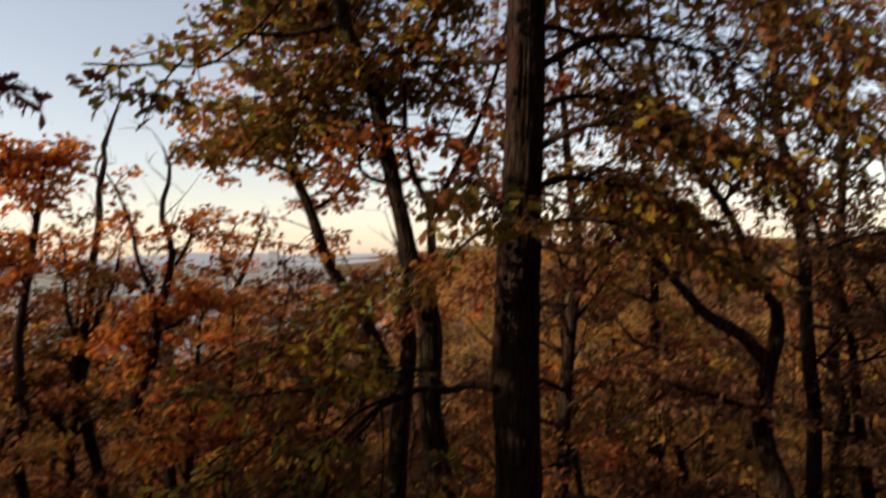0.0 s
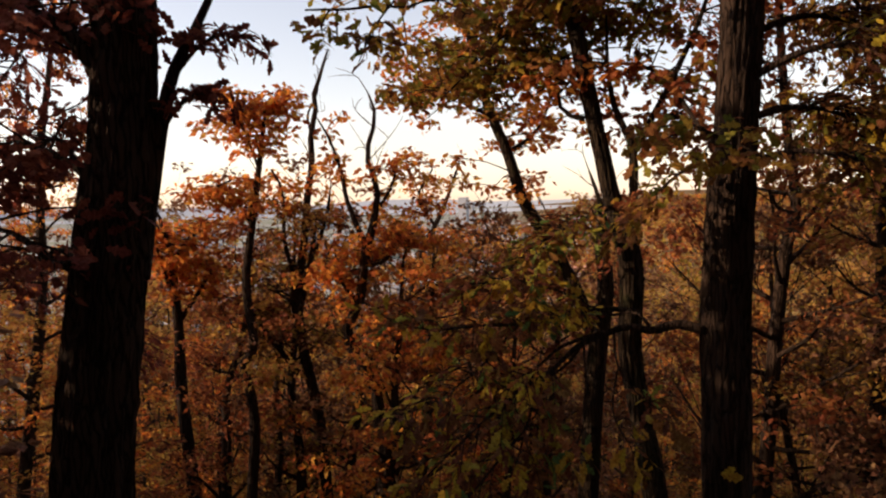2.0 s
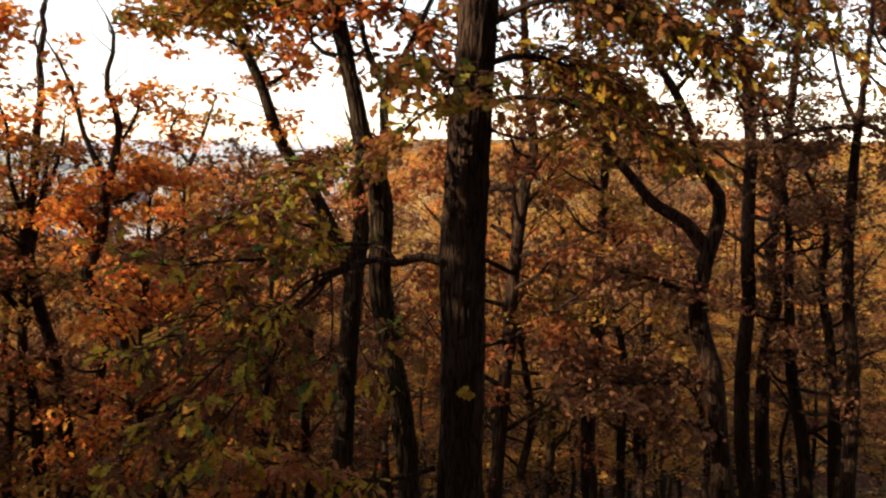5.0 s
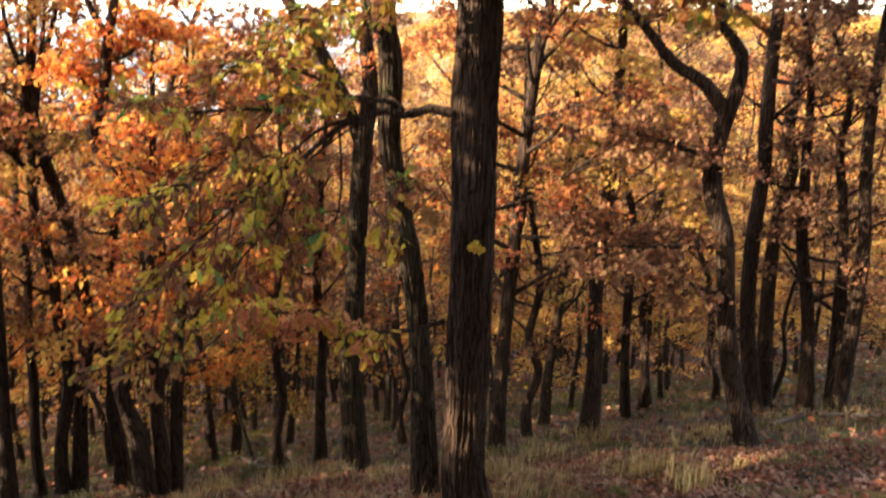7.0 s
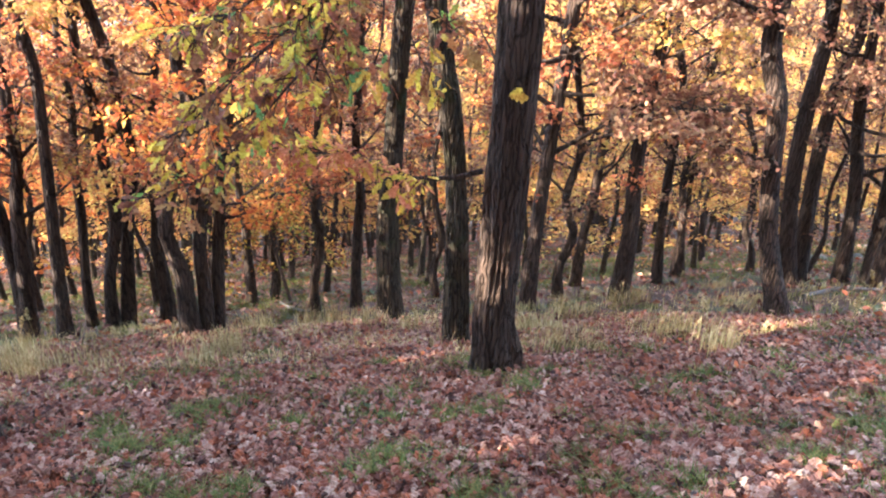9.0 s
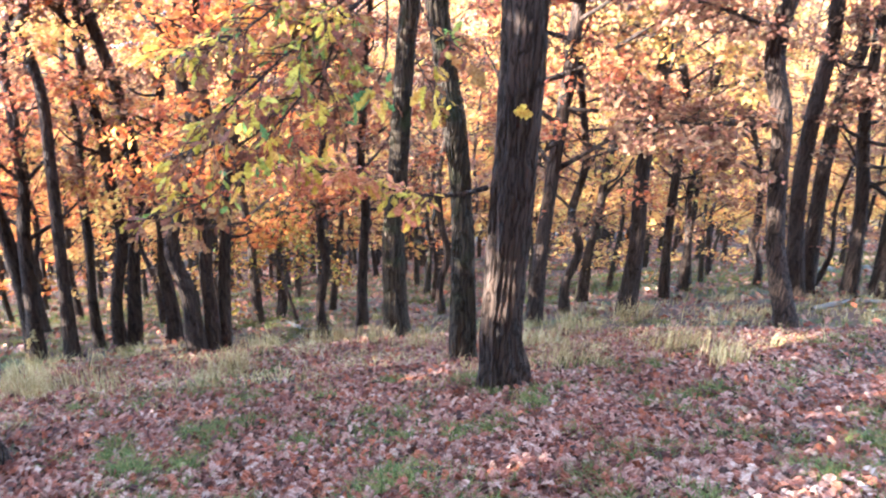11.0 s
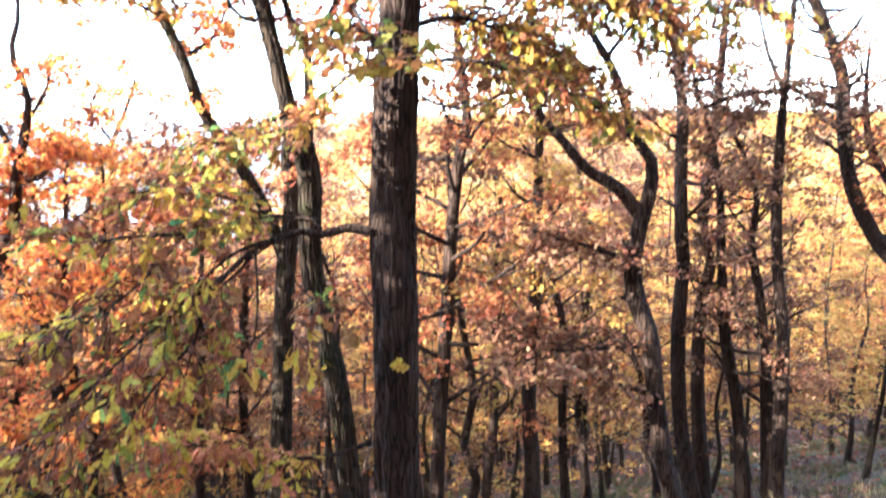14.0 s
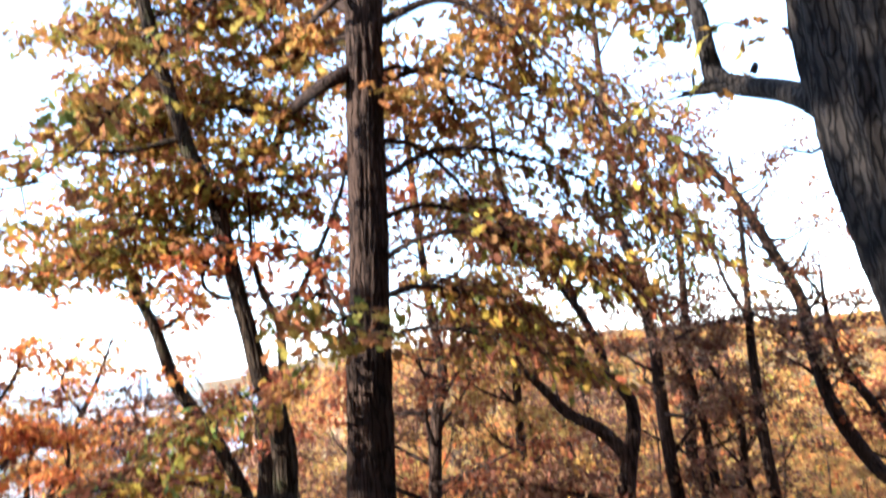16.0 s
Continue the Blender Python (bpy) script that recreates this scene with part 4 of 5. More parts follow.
bare_twigs(tr, 14)
finish(tr)
tr = oak("slim dark-barked oak in an autumn wood", [(-2.88, 7.76, -3.89, 0.118), (-2.84, 7.78, -3.36, 0.087), (-2.85, 7.78, -2.82, 0.080), (-2.80, 7.79, -2.31, 0.074), (-2.85, 7.78, -1.70, 0.064), (-2.65, 7.84, -1.01, 0.055), (-2.68, 7.83, -0.36, 0.042), (-2.62, 7.86, 0.24, 0.032), (-2.55, 7.88, 1.15, 0.016)])
auto_limbs(tr, 15, 0.32, 0.62, ORANGE)
bare_twigs(tr, 14)
finish(tr)
tr = oak("slim dark-barked oak in an autumn wood", [(-5.25, 8.02, -4.30, 0.123), (-5.18, 8.06, -3.70, 0.091), (-5.13, 8.09, -3.08, 0.084), (-5.08, 8.12, -2.49, 0.078), (-4.98, 8.19, -1.87, 0.067), (-4.95, 8.20, -1.15, 0.058), (-4.92, 8.22, -0.47, 0.045), (-4.74, 8.33, 0.16, 0.034), (-4.61, 8.40, 1.12, 0.017)])
auto_limbs(tr, 15, 0.32, 0.62, RUSSET)
bare_twigs(tr, 14)
finish(tr)
tr = oak("slim dark-barked oak in an autumn wood", [(-0.09, 10.48, -4.95, 0.079), (-0.19, 10.48, -4.38, 0.059), (-0.07, 10.48, -3.79, 0.054), (-0.19, 10.48, -3.25, 0.050), (-0.23, 10.48, -2.44, 0.043), (-0.06, 10.48, -1.52, 0.037), (-0.07, 10.48, -0.67, 0.029), (-0.32, 10.48, 0.12, 0.022), (-0.36, 10.48, 1.31, 0.011)])
auto_limbs(tr, 15, 0.32, 0.62, PLUM)
bare_twigs(tr, 14)
finish(tr)
tr = oak("thin dead sapling leaning over the leaf litter", [(-2.27, 10.03, -5.06, 0.030), (-2.37, 10.01, -4.63, 0.027), (-2.47, 9.98, -4.13, 0.024), (-2.56, 9.96, -3.65, 0.020), (-2.62, 9.95, -3.28, 0.012)])
bare_twigs(tr, 6)
finish(tr)
tr = oak("young oak with yellow-green leaves in the wood", [(-2.96, 11.20, -5.55, 0.060), (-2.88, 11.22, -4.98, 0.045), (-2.89, 11.22, -4.34, 0.035), (-2.76, 11.25, -3.74, 0.025), (-2.68, 11.27, -3.15, 0.012)])
auto_limbs(tr, 18, 0.3, 0.6, OLIVE, 40)
bare_twigs(tr, 6)
finish(tr)
tr = oak("thin oak with a bare dead top", [(-4.24, 8.60, -4.36, 0.099), (-4.07, 8.68, -3.03, 0.078), (-3.90, 8.76, -2.13, 0.072), (-4.00, 8.79, -0.86, 0.068), (-4.11, 8.74, -0.28, 0.066), (-4.18, 8.71, 0.29, 0.064), (-4.20, 8.70, 0.67, 0.062), (-4.12, 8.73, 1.05, 0.054), (-4.07, 8.76, 1.46, 0.047), (-4.04, 8.77, 1.80, 0.043), (-3.98, 8.80, 2.21, 0.039), (-3.98, 8.80, 2.58, 0.035), (-3.92, 8.83, 2.85, 0.031), (-3.93, 8.82, 3.08, 0.028), (-3.87, 8.85, 3.25, 0.024), (-3.82, 8.87, 3.42, 0.019), (-3.76, 8.89, 3.60, 0.011)])
limb(tr, [(-4.16, 8.72, 0.63, 0.040), (-4.05, 8.77, 0.98, 0.034), (-3.92, 8.82, 1.28, 0.028), (-3.82, 8.87, 1.66, 0.020), (-3.78, 8.89, 1.93, 0.010)], 5, 0.22, 34, ORANGE)
limb(tr, [(-3.97, 8.80, 2.58, 0.018), (-4.01, 8.79, 2.81, 0.014), (-3.92, 8.83, 3.02, 0.012), (-3.88, 8.84, 3.16, 0.008), (-3.92, 8.83, 3.31, 0.004)], 0, 0.1, 0, ORANGE)
limb(tr, [(-4.19, 8.70, 0.77, 0.028), (-4.30, 8.65, 1.26, 0.025), (-4.31, 8.64, 1.89, 0.018), (-4.42, 8.59, 2.16, 0.011)], 6, 0.22, 34, ORANGE)
limb(tr, [(-4.20, 8.69, -0.36, 0.036), (-4.49, 8.56, 0.09, 0.029), (-4.71, 8.44, 0.52, 0.018)], 8, 0.25, 34, GOLD)
bare_twigs(tr, 20)
finish(tr)
tr = oak("thin forked oak with bare dead tips", [(-3.00, 7.62, -3.81, 0.129), (-3.02, 7.61, -2.97, 0.092), (-3.11, 7.57, -2.28, 0.079), (-2.76, 7.71, -1.21, 0.068), (-2.85, 7.79, -0.66, 0.066), (-2.87, 7.79, -0.32, 0.064), (-3.03, 7.73, 0.03, 0.062), (-3.15, 7.68, 0.34, 0.058), (-3.01, 7.74, 0.70, 0.056), (-2.96, 7.76, 1.06, 0.050), (-2.91, 7.77, 1.30, 0.046), (-2.83, 7.80, 1.60, 0.040), (-2.80, 7.81, 1.90, 0.034), (-2.87, 7.79, 2.09, 0.030), (-2.90, 7.78, 2.28, 0.027), (-2.83, 7.80, 2.49, 0.023), (-2.81, 7.81, 2.72, 0.018), (-2.87, 7.79, 2.89, 0.010)])
limb(tr, [(-2.93, 7.76, 1.27, 0.036), (-3.00, 7.74, 1.44, 0.030), (-3.11, 7.70, 1.77, 0.025), (-3.16, 7.68, 2.08, 0.020), (-3.26, 7.64, 2.40, 0.014), (-3.37, 7.59, 2.63, 0.008)], 4, 0.2, 28, ORANGE)
limb(tr, [(-2.81, 7.81, 2.69, 0.012), (-2.87, 7.79, 2.78, 0.008), (-2.79, 7.81, 2.77, 0.005), (-2.75, 7.83, 2.79, 0.003)], 0, 0.1, 0, ORANGE)
limb(tr, [(-2.83, 7.80, 1.62, 0.021), (-2.66, 7.80, 1.86, 0.015), (-2.57, 7.83, 2.14, 0.009)], 7, 0.19, 30, ORANGE)
limb(tr, [(-2.96, 7.76, 1.05, 0.024), (-2.72, 7.79, 1.12, 0.018), (-2.50, 7.85, 1.47, 0.012)], 10, 0.25, 34, ORANGE)
limb(tr, [(-3.02, 7.73, 0.66, 0.022), (-3.22, 7.70, 0.92, 0.016), (-3.36, 7.66, 1.30, 0.009)], 8, 0.22, 32, ORANGE)
bare_twigs(tr, 20)
finish(tr)
tr = oak("slim oak with a glowing orange crown", [(-4.53, 7.59, -3.99, 0.099), (-4.45, 7.63, -2.89, 0.069), (-4.35, 7.69, -1.53, 0.062), (-4.30, 7.72, -0.62, 0.057), (-4.43, 7.74, -0.02, 0.053), (-4.28, 7.73, 0.14, 0.053), (-4.37, 7.77, 0.87, 0.049), (-4.29, 7.81, 1.50, 0.042), (-4.18, 7.87, 2.32, 0.029), (-4.12, 7.90, 2.82, 0.016)])
limb(tr, [(-4.29, 7.81, 1.50, 0.020), (-4.42, 7.74, 1.76, 0.016), (-4.60, 7.64, 1.95, 0.010)], 14, 0.22, 36, ORANGE)
limb(tr, [(-4.21, 7.86, 2.13, 0.016), (-4.29, 7.81, 2.44, 0.013), (-4.44, 7.73, 2.88, 0.010)], 16, 0.22, 34, ORANGE)
limb(tr, [(-4.19, 7.86, 2.26, 0.016), (-4.07, 7.92, 2.57, 0.013), (-4.00, 7.96, 2.94, 0.010)], 14, 0.19, 34, ORANGE)
bare_twigs(tr, 14)
finish(tr)
tr = oak("leaning thin oak with an orange crown", [(-5.35, 8.20, -4.35, 0.117), (-5.33, 8.21, -3.39, 0.088), (-5.36, 8.19, -2.38, 0.077), (-5.52, 8.19, -0.57, 0.074), (-5.52, 8.19, 0.13, 0.062), (-5.54, 8.17, 0.68, 0.051), (-5.57, 8.15, 1.23, 0.033), (-5.67, 8.09, 1.65, 0.018)])
limb(tr, [(-5.51, 8.19, 0.34, 0.033), (-5.32, 8.31, 0.67, 0.022), (-5.14, 8.42, 1.01, 0.011)], 14, 0.21, 36, ORANGE)
limb(tr, [(-5.53, 8.18, 0.55, 0.033), (-5.64, 8.11, 0.97, 0.022), (-5.70, 8.06, 1.31, 0.011)], 14, 0.21, 36, ORANGE)
limb(tr, [(-5.55, 8.16, 1.10, 0.033), (-5.35, 8.29, 1.36, 0.022), (-5.23, 8.37, 1.56, 0.011)], 12, 0.25, 36, ORANGE)
bare_twigs(tr, 14)
finish(tr)
tr = oak("thin leaning oak almost without leaves", [(-4.25, 12.33, -2.56, 0.071), (-4.08, 12.39, -1.09, 0.059), (-3.76, 12.48, 0.55, 0.053), (-3.42, 12.58, 1.31, 0.043), (-3.17, 12.64, 1.88, 0.029), (-2.98, 12.68, 2.44, 0.014)])
limb(tr, [(-3.42, 12.58, 1.31, 0.029), (-3.68, 12.50, 1.80, 0.019), (-3.44, 12.57, 2.27, 0.014)], 11, 0.31, 24, ORANGE)
limb(tr, [(-3.67, 12.51, 0.65, 0.029), (-3.25, 12.62, 0.64, 0.019), (-3.15, 12.64, 1.02, 0.014)], 12, 0.31, 30, RUSSET)
bare_twigs(tr, 14)
finish(tr)
tr = oak("tall oak with a red-orange crown behind a thick trunk", [(-9.80, 10.12, -3.09, 0.109), (-9.62, 10.29, -1.27, 0.095), (-9.46, 10.44, 0.56, 0.078), (-9.43, 10.47, 2.39, 0.062), (-9.24, 10.63, 4.20, 0.042), (-9.12, 10.73, 5.64, 0.021)])
auto_limbs(tr, 26, 0.3, 0.75, ORANGE)
bare_twigs(tr, 14)
finish(tr)
tr = oak("thick dark oak trunk with a forked stem", [(-3.04, 3.44, -1.15, 0.315), (-3.02, 3.45, -0.67, 0.244), (-2.99, 3.48, 0.17, 0.207), (-2.92, 3.53, 1.03, 0.188), (-2.86, 3.58, 1.64, 0.192), (-2.81, 3.62, 2.09, 0.163), (-2.78, 3.64, 2.55, 0.158), (-2.76, 3.65, 2.99, 0.155), (-2.69, 3.70, 3.74, 0.138), (-2.64, 3.74, 4.61, 0.098)], BARK_DARK)
limb(tr, [(-2.78, 3.64, 1.35, 0.075), (-2.73, 3.68, 1.68, 0.058), (-2.69, 3.70, 1.91, 0.050), (-2.66, 3.73, 2.12, 0.044), (-2.62, 3.75, 2.31, 0.038), (-2.57, 3.79, 2.51, 0.032), (-2.47, 3.85, 2.73, 0.026), (-2.36, 3.92, 3.01, 0.018)], 0, 0.4, 0, WINE)
spray(tr, [(-2.66, 3.73, 2.12, 0.014), (-2.52, 3.72, 2.28, 0.010), (-2.40, 3.72, 2.34, 0.006), (-2.32, 3.70, 2.30, 0.003)], 12, 0.24, [(WINE, 1)])
spray(tr, [(-2.60, 3.77, 2.42, 0.014), (-2.44, 3.80, 2.60, 0.010), (-2.30, 3.80, 2.66, 0.006), (-2.20, 3.78, 2.62, 0.003)], 16, 0.26, [(WINE, 1)])
spray(tr, [(-2.95, 3.52, 2.60, 0.022), (-3.15, 3.62, 2.78, 0.016), (-3.45, 3.75, 2.72, 0.010), (-3.80, 3.85, 2.50, 0.004)], 34, 0.42, [(WINE, 0.8), (RUSSET, 0.2)])
spray(tr, [(-2.98, 3.50, 1.95, 0.022), (-3.25, 3.66, 2.12, 0.016), (-3.60, 3.85, 2.08, 0.010), (-4.00, 4.00, 1.90, 0.004)], 34, 0.42, [(WINE, 0.7), (RUSSET, 0.3)])
spray(tr, [(-3.00, 3.48, 1.40, 0.022), (-3.30, 3.70, 1.50, 0.016), (-3.70, 3.95, 1.42, 0.010), (-4.15, 4.15, 1.20, 0.004)], 34, 0.45, [(WINE, 0.7), (RUSSET, 0.3)])
spray(tr, [(-3.02, 3.50, 0.95, 0.020), (-3.28, 3.98, 1.00, 0.014), (-3.58, 4.52, 0.82, 0.009), (-3.92, 5.05, 0.52, 0.004)], 26, 0.4, [(WINE, 0.8), (RUSSET, 0.2)], start=0.4, droop=0.15)
limb(tr, [(-3.00, 3.47, 1.41, 0.033), (-3.03, 3.31, 1.48, 0.023), (-3.05, 3.15, 1.59, 0.014), (-3.05, 3.02, 1.65, 0.009), (-3.11, 2.82, 1.67, 0.006)], 6, 0.4, 40, WINE)
limb(tr, [(-2.87, 3.57, 2.42, 0.050), (-2.99, 3.47, 2.65, 0.034), (-3.11, 3.37, 2.75, 0.020), (-3.29, 3.21, 2.78, 0.010)], 9, 0.34, 40, WINE)
limb(tr, [(-2.92, 3.53, 1.85, 0.023), (-3.10, 3.51, 2.01, 0.017), (-3.39, 3.52, 2.11, 0.011)], 5, 0.4, 40, WINE)
bare_twigs(tr, 14)
finish(tr)
tr = oak("massive leaning oak with grey fissured bark", [(2.37, 1.92, 0.74, 0.377), (2.30, 2.00, 1.09, 0.298), (2.18, 2.13, 1.64, 0.246), (2.09, 2.22, 2.29, 0.240), (2.05, 2.26, 2.88, 0.252), (2.02, 2.28, 3.52, 0.253), (1.93, 2.35, 4.37, 0.256), (1.91, 2.37, 5.26, 0.273), (2.01, 2.28, 7.07, 0.265), (2.20, 2.11, 9.57, 0.183)], BARK_GREY)
limb(tr, [(2.00, 2.43, 2.53, 0.059), (1.99, 2.56, 2.64, 0.052), (2.00, 2.74, 2.74, 0.047), (1.97, 2.94, 2.83, 0.044), (1.93, 3.08, 2.91, 0.051), (1.91, 3.09, 3.01, 0.041), (1.90, 3.10, 3.16, 0.036), (1.89, 3.10, 3.25, 0.033), (1.87, 3.23, 3.55, 0.024)], 3, 0.15, 14, OLIVE)
limb(tr, [(1.94, 3.07, 2.89, 0.043), (1.88, 3.11, 2.88, 0.030), (1.81, 3.15, 2.87, 0.012), (1.74, 3.19, 2.86, 0.005)], 2, 0.15, 12, OLIVE)
limb(tr, [(1.98, 2.44, 2.40, 0.018), (2.00, 2.55, 2.46, 0.010), (2.02, 2.66, 2.46, 0.008), (2.03, 2.78, 2.51, 0.006), (1.97, 2.81, 2.55, 0.004)], 0, 0.2, 0, OLIVE)
limb(tr, [(2.00, 2.55, 2.46, 0.007), (2.03, 2.59, 2.50, 0.005), (2.02, 2.66, 2.55, 0.002)], 0, 0.2, 0, OLIVE)
limb(tr, [(2.00, 2.92, 2.88, 0.018), (2.01, 2.91, 2.91, 0.016), (2.01, 2.91, 2.92, 0.011)], 0, 0.2, 0, OLIVE)
auto_limbs(tr, 16, 0.58, 0.95, OLIVE)
bare_twigs(tr, 14)
finish(tr)
tr = oak("long leaning oak with an arching stem", [(7.94, 9.17, -2.77, 0.113), (7.82, 9.27, -1.30, 0.109), (7.68, 9.39, -0.59, 0.113), (7.36, 9.64, -0.10, 0.107), (7.06, 9.86, 0.68, 0.098), (6.94, 9.94, 1.49, 0.093), (6.88, 9.98, 2.18, 0.088), (6.64, 10.14, 2.90, 0.080), (6.36, 10.32, 3.68, 0.072), (6.02, 10.51, 4.24, 0.054), (5.65, 10.72, 4.55, 0.032)])
auto_limbs(tr, 18, 0.5, 0.75, UMBER)
bare_twigs(tr, 14)
finish(tr)
tr = oak("thin forked oak with few leaves", [(5.95, 9.39, -2.24, 0.095), (5.93, 9.41, -1.36, 0.084), (5.82, 9.47, -0.40, 0.074), (5.77, 9.50, 0.42, 0.069), (5.77, 9.51, 1.62, 0.057), (5.79, 9.49, 2.23, 0.045), (5.82, 9.47, 3.37, 0.029), (5.79, 9.49, 4.14, 0.017)])
limb(tr, [(5.77, 9.50, 1.93, 0.036), (5.59, 9.61, 2.40, 0.028), (5.44, 9.69, 3.03, 0.016)], 3, 0.4, 26, PLUM)
limb(tr, [(5.80, 9.49, 1.93, 0.036), (5.21, 9.59, 1.88, 0.024), (4.55, 9.58, 1.66, 0.015)], 9, 0.4, 30, PLUM)
limb(tr, [(5.79, 9.49, 2.00, 0.036), (6.10, 9.06, 1.74, 0.024), (6.14, 8.67, 1.66, 0.015)], 9, 0.4, 30, PLUM)
bare_twigs(tr, 14)
finish(tr)
tr = oak("thin curved oak beside a leaning one", [(8.12, 9.67, -1.82, 0.096), (7.98, 9.79, -0.57, 0.084), (7.93, 9.83, 0.06, 0.079), (7.76, 9.96, 0.63, 0.069), (7.51, 10.15, 1.21, 0.055), (7.43, 10.21, 1.96, 0.037), (7.43, 10.21, 2.63, 0.018)])
auto_limbs(tr, 10, 0.5, 0.65, RUSSET)
bare_twigs(tr, 14)
finish(tr)


# ---- the wood behind: a few oaks, copied over the slope ----
def wood_oak(seed, height, girth, mat, tufts, count, size):
    lean = rng.uniform(-0.7, 0.7, 2)
    rows = []
    for k in range(7):
        u = k / 6
        wob = rng.normal(0, 0.13, 2) * (0.3 + u)
        rows.append((lean[0] * u + wob[0], 500 + seed * 9 + lean[1] * u + wob[1], u * height, girth * (1.25 if k == 0 else 1 - 0.85 * u)))
    z0 = ground_z(rows[0][0], rows[0][1])
    rows = [(x, y, z + z0, r) for x, y, z, r in rows]
    t = oak("slim dark oak with autumn leaves in the wood", rows, BARK if seed % 4 else BARK_MOSS, sides=8 if seed < 20 else 6, skin_detail=False)
    auto_limbs(t, tufts, 0.2 if seed % 3 else 0.13, 0.95, mat, count, size, FAR_LEAF, True)
    finish(t)["tall"] = height
    return t.root


KINDS = [(10.5, 0.07, GOLD, 18), (11.5, 0.08, ORANGE, 20), (9.5, 0.065, RUSSET, 18), (12.0, 0.085, GOLD, 20),
         (8.0, 0.055, ORANGE, 16), (10.0, 0.07, PLUM, 18), (6.5, 0.05, OLIVE, 15)]
MIX_OPEN, MIX_SLOPE = [0.33, 0.13, 0.1, 0.17, 0.06, 0.15, 0.06], [0.32, 0.03, 0.06, 0.28, 0.02, 0.18, 0.11]
PROTO = [wood_oak(k, h, g, m, n, 28, 0.135) for k, (h, g, m, n) in enumerate(KINDS)]
spots = []


def free_spot(x, y, gap):
    return all((x - a) ** 2 + (y - b) ** 2 > gap * gap for a, b in spots)


def treetop(az, rr, g):
    """The height of a tree on the slope: crowns form one falling roof, lower where the valley opens."""
    roof = 0.6 if az > -0.06 else 0.9 if az < -0.56 else 0.75 - 0.055 * (rr - 9)
    return min(13.0, max(4.2, (roof - g) * rng.uniform(0.5 if az > -0.06 else 0.72, 1.08)))


for k in range(6000):
    if len(spots) >= 250:
        break
    rr, az = 12.3 + 24 * rng.uniform(0, 1) ** 1.2, rng.uniform(-0.95, 0.8)
    x, y = rr * math.sin(az), rr * math.cos(az)
    if not free_spot(x, y, 1.2 + rr * 0.012):
        continue
    spots.append((x, y))
    src = PROTO[int(rng.choice(7, p=MIX_OPEN if az < -0.12 else MIX_SLOPE))]
    s = treetop(az, rr, ground_z(x, y)) / src["tall"]
    ob = copy_thing(src, pose(x, y, ground_z(x, y), 0, 0, rng.uniform(0, 360)))
    ob.scale = (0.4 + 0.6 * s, 0.4 + 0.6 * s, s)

# the wood below, and unseen trees beside and uphill added for shade: one mass
COARSE = [wood_oak(20 + k, h, g, m, n, 11, 0.3) for k, (h, g, m, n) in enumerate(KINDS[:6])]
wood, wood_leaves = Shape(), {}


def add_to_wood(src, x, y, wide, tall):
    a = rng.uniform(0, 2 * math.pi)
    ca, sa = math.cos(a), math.sin(a)
    turn = np.array([[ca, -sa, 0], [sa, ca, 0], [0, 0, 1]]) * np.array([[wide], [wide], [tall]])
    for ob in src.children:
        me = ob.data
        v = np.empty(len(me.vertices) * 3)
        me.vertices.foreach_get("co", v)
        v = v.reshape(-1, 3) @ turn.T + (x, y, ground_z(x, y))
        mat = me.materials[0]
        sh = wood if ob.name.startswith("trunk") else wood_leaves.setdefault(mat.name, (Shape(), mat))[0]
        n0 = sh.n
        sh.v.append(v)
        sh.f.extend([tuple(i + n0 for i in p.vertices) for p in me.polygons])
        sh.n += len(v)


count = 0
for k in range(6000):
    if count >= 210:
        break
    rr, az = 34 + 36 * rng.uniform(0, 1) ** 1.2, rng.uniform(-0.75, 0.75)
    x, y = rr * math.sin(az), rr * math.cos(az)
    if free_spot(x, y, 1.8):
        spots.append((x, y))
        count += 1
        src = COARSE[int(rng.choice(6))]
        s = treetop(az, rr, ground_z(x, y)) / src["tall"]
        add_to_wood(src, x, y, 0.4 + 0.6 * s, s)
# out-of-view trees at the sides and uphill, added to hold off sun and sky light
for k in range(6000):
    if count >= 325:
        break
    rr, az = 3.4 + 22 * rng.uniform(0, 1), rng.uniform(0.95, 2 * math.pi - 0.98)
    x, y = rr * math.sin(az), rr * math.cos(az)
    if free_spot(x, y, 1.6) and (rr > 6.5 or abs(az - math.pi) < 1.5):
        spots.append((x, y))
        count += 1
        src = COARSE[int(rng.choice(6))]
        s = 1.35
        if x < 0 and y > -10:
            # tops follow the sun's slope: floor in shade, crowns left in the sun
            roof = 1.2 if y < 3.2 else -0.7 if y < 6 else -1.4
            s = min(1.35, max(0.35, (roof + 0.42 * max(0.0, -x - 4.5) - ground_z(x, y)) / src["tall"]))
        add_to_wood(src, x, y, max(s, 0.9), s)
